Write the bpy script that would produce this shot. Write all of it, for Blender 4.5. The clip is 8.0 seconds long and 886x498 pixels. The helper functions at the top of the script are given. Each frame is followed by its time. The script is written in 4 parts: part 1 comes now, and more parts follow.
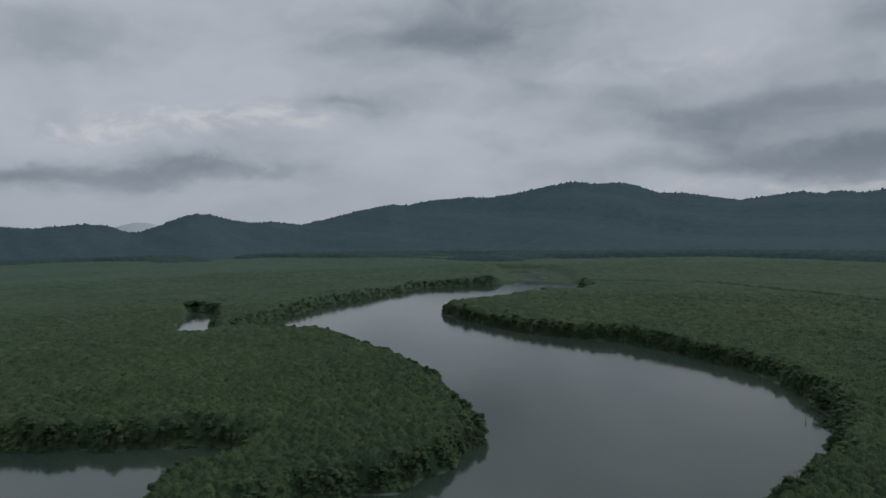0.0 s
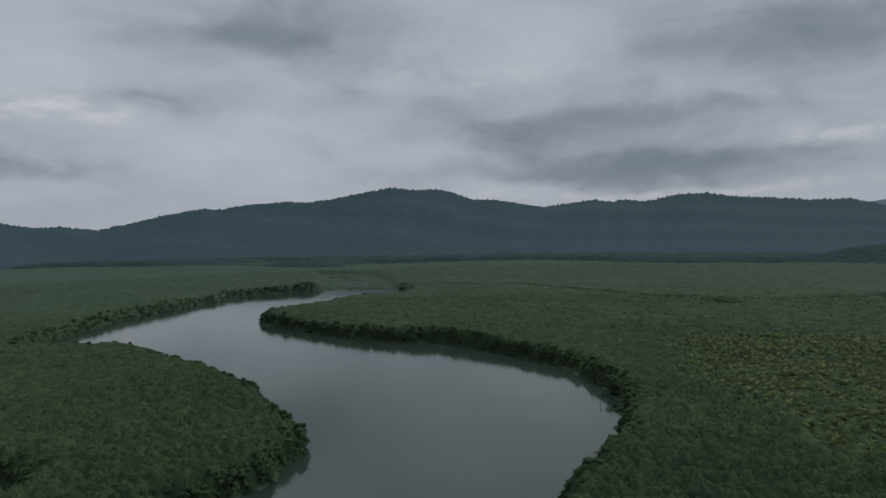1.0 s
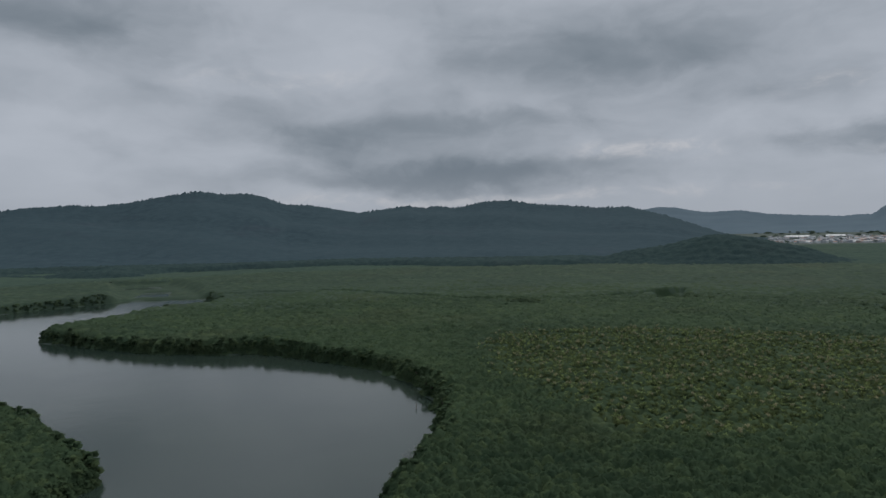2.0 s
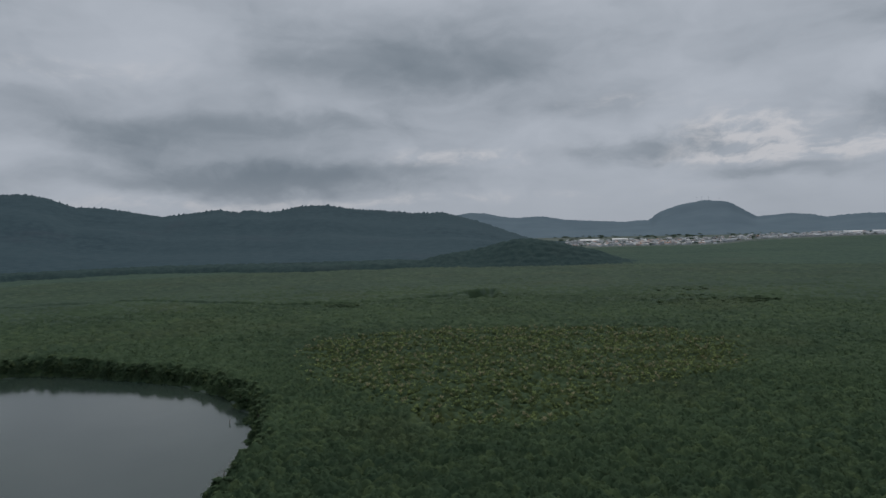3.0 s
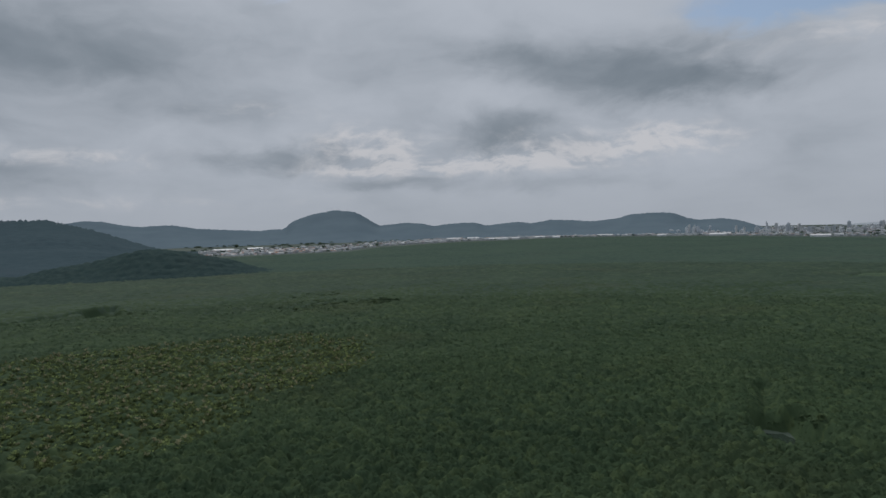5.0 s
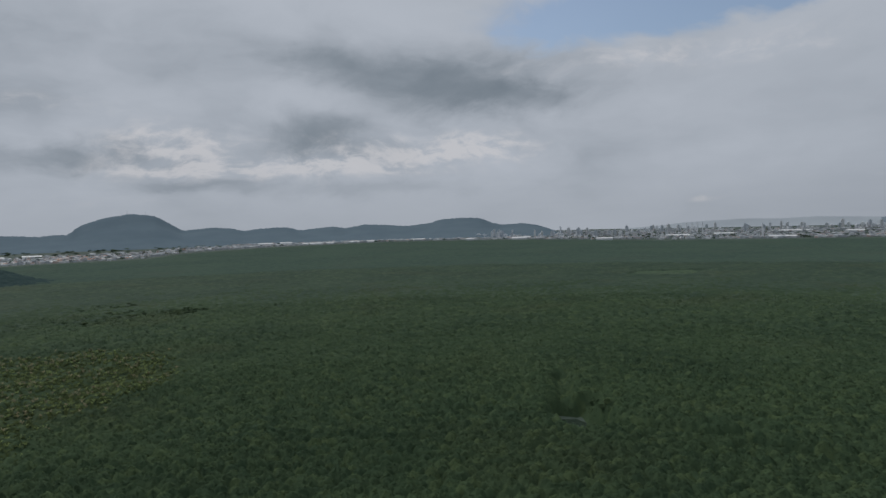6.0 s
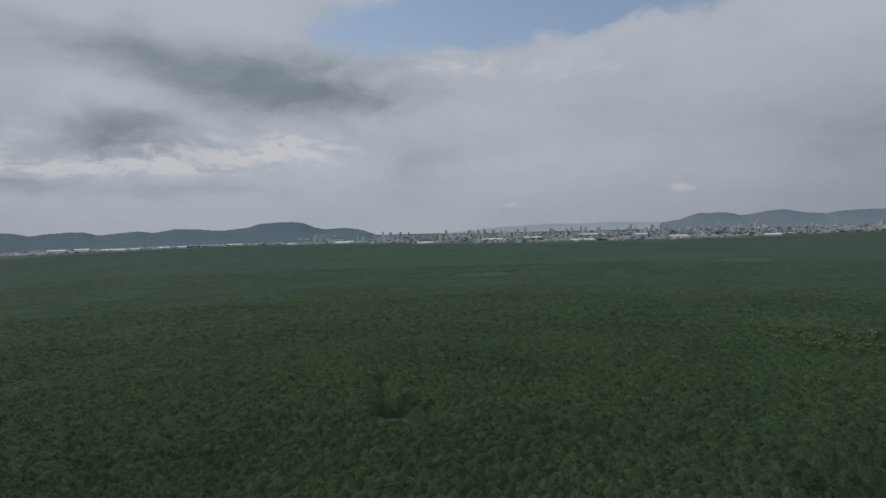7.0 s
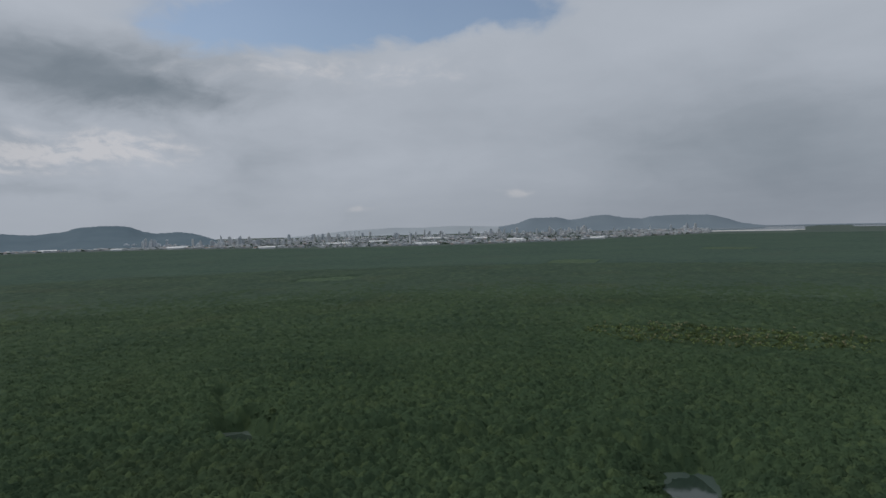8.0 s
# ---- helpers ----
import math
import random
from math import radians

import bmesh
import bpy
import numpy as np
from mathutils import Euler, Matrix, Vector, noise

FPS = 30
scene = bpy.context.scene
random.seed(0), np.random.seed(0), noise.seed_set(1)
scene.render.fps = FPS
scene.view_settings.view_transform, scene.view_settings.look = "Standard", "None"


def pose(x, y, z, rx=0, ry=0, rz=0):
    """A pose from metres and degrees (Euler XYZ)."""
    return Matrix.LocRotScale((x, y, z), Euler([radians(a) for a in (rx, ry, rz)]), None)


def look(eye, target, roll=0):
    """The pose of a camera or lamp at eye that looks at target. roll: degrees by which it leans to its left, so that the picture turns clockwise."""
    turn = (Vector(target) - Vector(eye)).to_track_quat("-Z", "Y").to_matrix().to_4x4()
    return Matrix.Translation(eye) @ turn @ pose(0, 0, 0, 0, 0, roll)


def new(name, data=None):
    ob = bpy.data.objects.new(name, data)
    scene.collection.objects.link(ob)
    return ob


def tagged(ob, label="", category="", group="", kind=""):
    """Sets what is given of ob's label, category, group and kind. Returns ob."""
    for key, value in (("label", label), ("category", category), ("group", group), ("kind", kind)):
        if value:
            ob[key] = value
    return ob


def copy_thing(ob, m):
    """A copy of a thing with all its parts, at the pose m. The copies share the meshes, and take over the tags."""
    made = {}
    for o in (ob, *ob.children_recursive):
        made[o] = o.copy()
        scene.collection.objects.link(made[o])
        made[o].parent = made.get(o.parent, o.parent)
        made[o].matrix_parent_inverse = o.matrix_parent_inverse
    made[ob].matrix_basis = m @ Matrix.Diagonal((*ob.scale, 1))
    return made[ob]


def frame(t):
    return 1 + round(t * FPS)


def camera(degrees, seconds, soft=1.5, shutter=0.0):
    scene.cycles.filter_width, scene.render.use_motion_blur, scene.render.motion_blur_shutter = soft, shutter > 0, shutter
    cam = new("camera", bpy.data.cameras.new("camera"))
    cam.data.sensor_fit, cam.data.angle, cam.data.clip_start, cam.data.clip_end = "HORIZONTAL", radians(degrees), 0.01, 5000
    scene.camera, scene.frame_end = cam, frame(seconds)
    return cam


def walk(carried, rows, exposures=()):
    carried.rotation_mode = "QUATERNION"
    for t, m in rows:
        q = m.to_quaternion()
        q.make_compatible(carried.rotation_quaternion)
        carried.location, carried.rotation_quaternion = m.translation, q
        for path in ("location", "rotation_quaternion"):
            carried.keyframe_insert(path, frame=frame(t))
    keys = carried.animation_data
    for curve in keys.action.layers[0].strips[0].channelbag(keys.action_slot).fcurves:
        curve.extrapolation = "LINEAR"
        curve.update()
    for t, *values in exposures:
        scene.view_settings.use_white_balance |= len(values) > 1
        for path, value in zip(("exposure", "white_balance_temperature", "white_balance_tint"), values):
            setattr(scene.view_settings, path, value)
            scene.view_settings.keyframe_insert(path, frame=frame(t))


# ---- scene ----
# ---------------------------------------------------------------- camera: a drone that hovers and pans
EYE = 70.0
cam = camera(68.3, 8.0, soft=1.5)
# seconds, yaw, pitch, roll
ROWS = [
    (0.0, 4.29, -2.24, 1.57),
    (0.5, -3.45, -2.23, 1.56),
    (1.0, -11.37, -2.19, 1.53),
    (1.5, -19.40, -2.15, 1.54),
    (3.0, -43.33, -2.11, 1.50),
    (3.5, -51.05, -2.10, 1.47),
    (4.0, -58.99, -2.10, 1.53),
    (4.5, -66.65, -2.14, 1.56),
    (6.0, -90.69, -2.19, 1.57),
    (6.5, -98.55, -2.22, 1.57),
    (7.0, -106.14, -2.20, 1.51),
    (7.5, -113.18, -2.18, 1.46),
    (8.0, -119.68, -2.19, 1.45),
]
walk(cam, [(t, pose(0, 0, EYE, 0, 0, yaw) @ pose(0, 0, 0, 90 + pitch, 0, 0) @ pose(0, 0, 0, 0, 0, -roll)) for t, yaw, pitch, roll in ROWS])

# ---------------------------------------------------------------- world: overcast sky with a blue gap
SUN_AZ, SUN_EL = 50.0, 48.0


class Nodes:
    """Short hand for building a node tree."""

    def __init__(self, tree):
        self.tree = tree
        self.tree.nodes.clear()

    def add(self, kind, **settings):
        node = self.tree.nodes.new(kind)
        for key, value in settings.items():
            if key == "operation":
                node.operation = value
            elif key == "blend_type":
                node.blend_type = value
            elif key == "data_type":
                node.data_type = value
        return node

    def put(self, socket, value):
        if hasattr(value, "is_output"):
            self.tree.links.new(value, socket)
        else:
            socket.default_value = value

    def math(self, op, a, b=0.0, clamp=False):
        node = self.add("ShaderNodeMath", operation=op)
        node.use_clamp = clamp
        self.put(node.inputs[0], a)
        self.put(node.inputs[1], b)
        return node.outputs[0]

    def vec(self, op, a, b=(0, 0, 0)):
        node = self.add("ShaderNodeVectorMath", operation=op)
        self.put(node.inputs[0], a)
        self.put(node.inputs[1], b)
        return node.outputs["Value"] if op in ("DOT_PRODUCT", "LENGTH") else node.outputs["Vector"]

    def mix(self, fac, a, b, blend="MIX"):
        node = self.add("ShaderNodeMix", data_type="RGBA", blend_type=blend)
        self.put(node.inputs["Factor"], fac)
        self.put(node.inputs[6], a)
        self.put(node.inputs[7], b)
        return node.outputs[2]

    def noise(self, vector, scale, detail=3.0, rough=0.55):
        node = self.add("ShaderNodeTexNoise")
        self.put(node.inputs["Vector"], vector)
        node.inputs["Scale"].default_value = scale
        node.inputs["Detail"].default_value = detail
        node.inputs["Roughness"].default_value = rough
        return node

    def span(self, value, lo, hi, to_lo=0.0, to_hi=1.0):
        node = self.add("ShaderNodeMapRange")
        node.interpolation_type = "SMOOTHSTEP"
        self.put(node.inputs[0], value)
        for n, v in zip((1, 2, 3, 4), (lo, hi, to_lo, to_hi)):
            node.inputs[n].default_value = v
        return node.outputs[0]


def rgb(r, g, b):
    return (r, g, b, 1.0)


# cloud masses: azimuth, elevation, half width, half height (degrees), strength
DARK = [
    (-2, 16.5, 11.0, 3.6, 1.15), (-13, 10.6, 5.5, 1.3, 0.6), (-25, 5.0, 10.0, 1.0, 0.9), (-38, 4.2, 9.0, 0.9, 0.9),
    (19, 7.9, 12.0, 1.8, 0.95), (27, 4.2, 18.0, 1.4, 1.15), (-34, 15.0, 7.0, 1.8, 0.5), (46, 13.8, 17.0, 2.8, 0.95),
    (10, 10.5, 10.0, 1.0, 0.4), (61, 6.0, 6.5, 1.1, 1.0), (71, 3.9, 6.0, 0.7, 0.7), (80, 8.1, 6.2, 1.7, 1.0),
    (90, 12.8, 8.0, 2.0, 1.1), (96, 10.4, 7.5, 1.6, 1.4), (79, 14.0, 4.6, 1.5, 0.7), (36, 8.8, 8.0, 1.3, 0.6),
    (84, 3.2, 10.0, 0.7, 0.5), (148, 5.0, 16.0, 6.0, 0.9), (38, 16.5, 14.0, 4.0, 0.3), (25, 11.5, 10.0, 3.0, 0.3),
    (33, 5.5, 11.0, 3.0, 0.5), (125, 8.0, 12.0, 5.0, 0.2), (55, 10.0, 6.0, 1.6, 0.4),
]
LIGHT = [
    (-20, 9.0, 6.5, 1.6, 0.9), (-31, 8.2, 6.0, 1.4, 0.9), (13, 12.5, 9.0, 1.3, 0.5), (45, 5.6, 7.0, 1.0, 0.7),
    (68, 7.4, 4.0, 1.3, 1.1), (71, 5.3, 6.0, 0.8, 1.3), (82, 5.1, 4.5, 0.9, 1.3), (93, 6.2, 4.5, 1.2, 1.1),
    (126, 2.6, 0.7, 0.28, 1.5), (113, 1.4, 2.0, 0.3, 1.0), (110, 13.2, 16.0, 1.4, 0.6), (88, 6.9, 6.0, 1.3, 0.6), (97, 6.6, 3.5, 1.1, 0.5), (30, 2.2, 30.0, 0.6, 0.9), (78, 6.0, 17.0, 2.2, 0.4), (58, 10.0, 6.0, 1.0, 0.5),
]
BLUE = [(102, 15.9, 7.5, 1.7, 1.1), (111, 17.6, 13.0, 1.9, 1.3), (122, 17.8, 9.0, 1.7, 1.2), (62, 19.2, 4.0, 1.0, 0.7)]

world = bpy.data.worlds.new("overcast_sky")
scene.world = world
world.use_nodes = True
w = Nodes(world.node_tree)
toward = w.vec("NORMALIZE", w.add("ShaderNodeTexCoord").outputs["Generated"])
axes = w.add("ShaderNodeSeparateXYZ")
w.put(axes.inputs[0], toward)
azim = w.math("MULTIPLY", w.math("ARCTAN2", axes.outputs[0], axes.outputs[1]), 57.2958)
elev = w.math("MULTIPLY", w.math("ARCSINE", axes.outputs[2]), 57.2958)
flat = w.add("ShaderNodeCombineXYZ")
w.put(flat.inputs[0], azim)
w.put(flat.inputs[1], w.math("MULTIPLY", elev, 2.4))
wobble = w.noise(w.vec("MULTIPLY", flat.outputs[0], (0.10, 0.075, 1)), 1.0, 4.0, 0.5)
shifted = w.vec("ADD", flat.outputs[0], w.vec("MULTIPLY", w.vec("SUBTRACT", wobble.outputs["Color"], (0.5, 0.5, 0.5)), (9, 8, 0)))
curl = w.noise(w.vec("MULTIPLY", shifted, (0.26, 0.2, 1)), 1.0, 6.0, 0.58)
crisp = w.vec("ADD", shifted, w.vec("MULTIPLY", w.vec("SUBTRACT", curl.outputs["Color"], (0.5, 0.5, 0.5)), (7.0, 6.5, 0)))


def masses(rows, at):
    total = 0.0
    for a, e, wide, high, strength in rows:
        off = w.vec("MULTIPLY", w.vec("SUBTRACT", at, (a, e * 2.4, 0)), (1 / wide, 1 / (high * 2.4), 0))
        lobe = w.math("MULTIPLY", w.math("POWER", 0.38, w.vec("DOT_PRODUCT", off, off)), strength)
        total = w.math("ADD", total, lobe)
    return total


# a flat cloud deck seen in perspective, with billows and puffs
lift = w.math("ADD", w.math("MAXIMUM", axes.outputs[2], 0.0), 0.12)
plane = w.add("ShaderNodeCombineXYZ")
w.put(plane.inputs[0], w.math("DIVIDE", axes.outputs[0], lift))
w.put(plane.inputs[1], w.math("DIVIDE", axes.outputs[1], lift))
billow = w.noise(plane.outputs[0], 1.1, 6.0, 0.55).outputs[0]
fine = w.noise(w.vec("MULTIPLY", shifted, (0.10, 0.085, 1)), 1.2, 5.0, 0.5).outputs[0]
bulk = w.noise(w.vec("MULTIPLY", shifted, (0.05, 0.05, 1)), 1.0, 4.0, 0.5).outputs[0]
broken = w.span(azim, 100.0, 128.0, 1.0, 0.35)
heavy = masses(DARK, crisp)
dark = w.math("ADD", heavy, w.math("MULTIPLY", w.math("SUBTRACT", billow, 0.5), 0.35))
dark = w.math("ADD", dark, w.math("MULTIPLY", w.math("SUBTRACT", fine, 0.5), w.math("MULTIPLY", broken, 1.3)))
dark = w.math("ADD", dark, w.math("MULTIPLY", w.math("SUBTRACT", bulk, 0.45), w.math("MULTIPLY", broken, 1.1)))
dark = w.span(dark, -0.35, 1.75)
puff = w.noise(w.vec("MULTIPLY", shifted, (0.36, 0.30, 1)), 1.0, 7.0, 0.62).outputs[0]
bright = masses(LIGHT, shifted)
light = w.math("ADD", w.math("MULTIPLY", bright, 0.8), w.math("MULTIPLY", w.math("SUBTRACT", puff, 0.5), w.math("MULTIPLY", bright, 5.5)))
light = w.math("ADD", light, w.math("MULTIPLY", w.math("SUBTRACT", fine, 0.5), -0.9))
light = w.math("MULTIPLY", w.span(light, 0.1, 1.4), w.span(heavy, 0.8, 1.8, 1.0, 0.35))
tone = w.mix(dark, rgb(0.425, 0.462, 0.522), rgb(0.155, 0.19, 0.228))
tone = w.mix(w.math("MULTIPLY", light, 0.66), tone, rgb(0.58, 0.575, 0.595))
haze = w.span(elev, 0.0, 6.0, 0.55, 0.0)
tone = w.mix(haze, tone, w.mix(w.span(azim, 98.0, 148.0), rgb(0.315, 0.345, 0.39), rgb(0.19, 0.215, 0.255)))
tone = w.mix(w.span(elev, 20.0, 60.0), tone, rgb(0.57, 0.60, 0.64))
cloud = w.add("ShaderNodeBackground")
w.put(cloud.inputs[0], tone)
cloud.inputs[1].default_value = 1.0
heaven = w.add("ShaderNodeTexSky")
heaven.sky_type = "NISHITA"
heaven.sun_disc = False
heaven.sun_elevation, heaven.sun_rotation = radians(SUN_EL), radians(SUN_AZ)
clear = w.add("ShaderNodeBackground")
w.put(clear.inputs[0], heaven.outputs[0])
clear.inputs[1].default_value = 0.09
gap = w.span(w.math("ADD", masses(BLUE, crisp), w.math("MULTIPLY", w.math("SUBTRACT", fine, 0.5), 0.8)), 0.25, 1.1, 0.0, 0.85)
both = w.add("ShaderNodeMixShader")
w.put(both.inputs[0], gap)
w.put(both.inputs[1], cloud.outputs[0])
w.put(both.inputs[2], clear.outputs[0])
w.put(w.add("ShaderNodeOutputWorld").inputs[0], both.outputs[0])

lamp = bpy.data.lights.new("sun", "SUN")
lamp.energy, lamp.angle, lamp.color = 1.5, radians(40), (1.0, 0.96, 0.9)
sun = new("sun", lamp)
sun.matrix_world = look((600 * math.sin(radians(SUN_AZ)), 600 * math.cos(radians(SUN_AZ)), 600 * math.tan(radians(SUN_EL))), (0, 0, 0))
scene.view_settings.exposure = 0.0


# ---------------------------------------------------------------- materials
def material(name):
    m = bpy.data.materials.new(name)
    m.use_nodes = True
    return m, Nodes(m.node_tree)


def finish(n, base, rough=0.7, bump=None, strength=0.3, distance=0.3, spec=0.3, ior=1.45, metal=0.0):
    shader = n.add("ShaderNodeBsdfPrincipled")
    n.put(shader.inputs["Base Color"], base)
    n.put(shader.inputs["Roughness"], rough)
    shader.inputs["Specular IOR Level"].default_value = spec
    shader.inputs["IOR"].default_value = ior
    shader.inputs["Metallic"].default_value = metal
    if bump is not None:
        b = n.add("ShaderNodeBump")
        b.inputs["Strength"].default_value = strength
        b.inputs["Distance"].default_value = distance
        n.put(b.inputs["Height"], bump)
        n.put(shader.inputs["Normal"], b.outputs[0])
    n.put(n.add("ShaderNodeOutputMaterial").inputs[0], shader.outputs[0])


def place_of(n):
    return n.add("ShaderNodeNewGeometry").outputs["Position"]


def leaf_material(name, deep, mid, tip, patch=0.012, spec=0.04, rough=0.8, vary=0.45, fleck=None, share=0.8):
    """Foliage: colour varies by leaf clump, by tree and by stand; light shines through the leaves."""
    m, n = material(name)
    geo = n.add("ShaderNodeNewGeometry")
    where = geo.outputs["Position"]
    stand = n.span(n.noise(n.vec("MULTIPLY", where, (1, 1, 0)), patch, 4.0).outputs[0], 0.32, 0.68)
    tree = n.span(n.noise(where, 0.16, 3.0).outputs[0], 0.3, 0.7)
    base = n.mix(stand, rgb(*deep), rgb(*mid))
    base = n.mix(n.math("MULTIPLY", tree, 0.45), base, rgb(*tip))
    dry = n.span(n.noise(n.vec("ADD", where, (310, 90, 0)), 0.011, 4.0).outputs[0], 0.52, 0.72, 0.0, 0.28)
    base = n.mix(dry, base, rgb(tip[0] * 1.08, tip[1] * 0.82, tip[2] * 0.8))
    island = geo.outputs["Random Per Island"]
    base = n.mix(n.span(island, 0.0, 0.7, vary, 0.0), base, rgb(*[c * 0.5 for c in deep]))
    each = n.add("ShaderNodeAttribute")
    each.attribute_name = "crown_tone"
    base = n.mix(n.span(each.outputs["Fac"], 0.0, 1.0, 0.3, 0.0), base, rgb(*[c * 0.7 for c in deep]))
    base = n.mix(n.span(each.outputs["Fac"], 0.7, 1.0, 0.0, 0.35), base, rgb(tip[0] * 1.25, tip[1] * 1.15, tip[2]))
    if fleck:
        base = n.mix(n.span(each.outputs["Fac"], share, 1.0), base, rgb(*fleck))
    outward = n.add("ShaderNodeAttribute")
    outward.attribute_name = "crown_normal"
    turned = n.add("ShaderNodeVectorTransform")
    turned.vector_type, turned.convert_from, turned.convert_to = "NORMAL", "OBJECT", "WORLD"
    n.put(turned.inputs[0], outward.outputs["Vector"])
    shader = n.add("ShaderNodeBsdfPrincipled")
    n.put(shader.inputs["Base Color"], base)
    n.put(shader.inputs["Normal"], turned.outputs[0])
    shader.inputs["Roughness"].default_value = rough
    shader.inputs["Specular IOR Level"].default_value = spec
    through_leaf = n.add("ShaderNodeBsdfTranslucent")
    n.put(through_leaf.inputs[0], base)
    blend = n.add("ShaderNodeMixShader")
    blend.inputs[0].default_value = 0.3
    n.put(blend.inputs[1], shader.outputs[0])
    n.put(blend.inputs[2], through_leaf.outputs[0])
    n.put(n.add("ShaderNodeOutputMaterial").inputs[0], blend.outputs[0])
    return m


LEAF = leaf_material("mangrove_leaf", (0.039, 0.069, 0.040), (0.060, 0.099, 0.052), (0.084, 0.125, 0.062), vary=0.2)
# the next two leaves are paled and blued to stand in for haze
LEAF_FAINT_HAZE = leaf_material("faintly_hazed_mangrove_leaf", (0.046, 0.078, 0.048), (0.064, 0.102, 0.057), (0.079, 0.119, 0.063), vary=0.05)
LEAF_HAZE = leaf_material("hazed_mangrove_leaf", (0.054, 0.086, 0.064), (0.069, 0.106, 0.073), (0.078, 0.116, 0.077), vary=0.04)
LEAF_YELLOW = leaf_material("fern_leaf", (0.056, 0.084, 0.034), (0.076, 0.108, 0.042), (0.100, 0.135, 0.052), patch=0.03, vary=0.25, fleck=(0.19, 0.25, 0.10), share=0.6)
FERN_DRY = leaf_material("dry_fern_leaf", (0.15, 0.155, 0.095), (0.21, 0.215, 0.13), (0.28, 0.28, 0.18), patch=0.05, vary=0.2)


def slope_material(name, deep, mid, tip, broad, grain, relief, distance):
    """Closed forest seen from afar: stands, single crowns, and a fine relief of tree tops."""
    m, n = material(name)
    where = place_of(n)
    stand = n.span(n.noise(where, broad, 5.0).outputs[0], 0.32, 0.68)
    crown_mark = n.noise(where, grain, 4.0, 0.6).outputs[0]
    base = n.mix(stand, rgb(*deep), rgb(*mid))
    base = n.mix(n.span(crown_mark, 0.35, 0.7), base, rgb(*tip))
    dry = n.span(n.noise(n.vec("ADD", where, (310, 90, 0)), 0.0065, 4.0).outputs[0], 0.55, 0.72, 0.0, 0.3)
    base = n.mix(dry, base, rgb(tip[0] * 1.05, tip[1] * 0.84, tip[2] * 0.9))
    finish(n, base, rough=0.95, bump=crown_mark, strength=relief, distance=distance, spec=0.02)
    return m


def plain_material(name, a, b, scale=0.4, rough=0.8, spec=0.2, bump=0.2):
    m, n = material(name)
    where = place_of(n)
    grain = n.noise(where, scale, 5.0).outputs[0]
    broad = n.noise(where, scale * 0.13, 2.0).outputs[0]
    fac = n.span(n.math("ADD", n.math("MULTIPLY", grain, 0.6), n.math("MULTIPLY", broad, 0.4)), 0.35, 0.65)
    finish(n, n.mix(fac, rgb(*a), rgb(*b)), rough=rough, bump=grain, strength=bump, distance=0.1, spec=spec)
    return m


MUD = plain_material("wet_mud", (0.045, 0.042, 0.036), (0.085, 0.08, 0.068), rough=0.55, spec=0.4)
BARK = plain_material("mangrove_bark", (0.10, 0.085, 0.07), (0.19, 0.17, 0.145), scale=3.0)
DEADWOOD = plain_material("bleached_twig", (0.26, 0.26, 0.25), (0.40, 0.40, 0.38), scale=3.0)
EARTH = plain_material("marsh_ground", (0.034, 0.054, 0.046), (0.056, 0.078, 0.064), scale=0.05, rough=0.9)
# far hills carry distance haze in their base colours, paler farther out
FAR_HILL = plain_material("hazed_hill_forest", (0.104, 0.142, 0.172), (0.116, 0.156, 0.186), scale=0.01, rough=1.0, spec=0.0)
SEA_HILL = plain_material("hazed_coastal_forest", (0.145, 0.182, 0.216), (0.158, 0.196, 0.230), scale=0.006, rough=1.0, spec=0.0)
FARTHEST_HILL = plain_material("hazed_farthest_forest", (0.29, 0.325, 0.36), (0.305, 0.34, 0.375), scale=0.006, rough=1.0, spec=0.0)


def water_material():
    m, n = material("river_water")
    where = place_of(n)
    ripple = n.noise(n.vec("MULTIPLY", where, (1, 1, 0)), 0.55, 3.0, 0.5).outputs[0]
    swell = n.noise(n.vec("MULTIPLY", where, (1, 1, 0)), 0.05, 2.0).outputs[0]
    silt = n.span(n.noise(where, 0.012, 3.0).outputs[0], 0.35, 0.65)
    base = n.mix(silt, rgb(0.020, 0.034, 0.028), rgb(0.029, 0.044, 0.035))
    height = n.math("ADD", n.math("MULTIPLY", ripple, 0.35), swell)
    finish(n, base, rough=0.11, bump=height, strength=0.25, distance=0.25, spec=0.5, ior=1.55)
    return m


WATER = water_material()
MEADOW_GRASS = slope_material("reed_clearing", (0.044, 0.072, 0.048), (0.058, 0.086, 0.054), (0.074, 0.104, 0.064), 0.03, 0.2, 0.6, 1.0)
KNOLL_WOOD = slope_material("knoll_forest_slope", (0.026, 0.046, 0.048), (0.032, 0.055, 0.055), (0.039, 0.063, 0.061), 0.012, 0.11, 0.5, 3.0)
# haze is mixed into the next two forest colours as a blue tint
FAR_CANOPY = slope_material("hazed_far_canopy", (0.038, 0.062, 0.052), (0.050, 0.078, 0.060), (0.057, 0.087, 0.065), 0.006, 0.10, 0.5, 2.0)
SLOPE = slope_material("hazed_mountain_slope", (0.036, 0.060, 0.073), (0.042, 0.068, 0.081), (0.048, 0.075, 0.088), 0.004, 0.05, 0.25, 6.0)

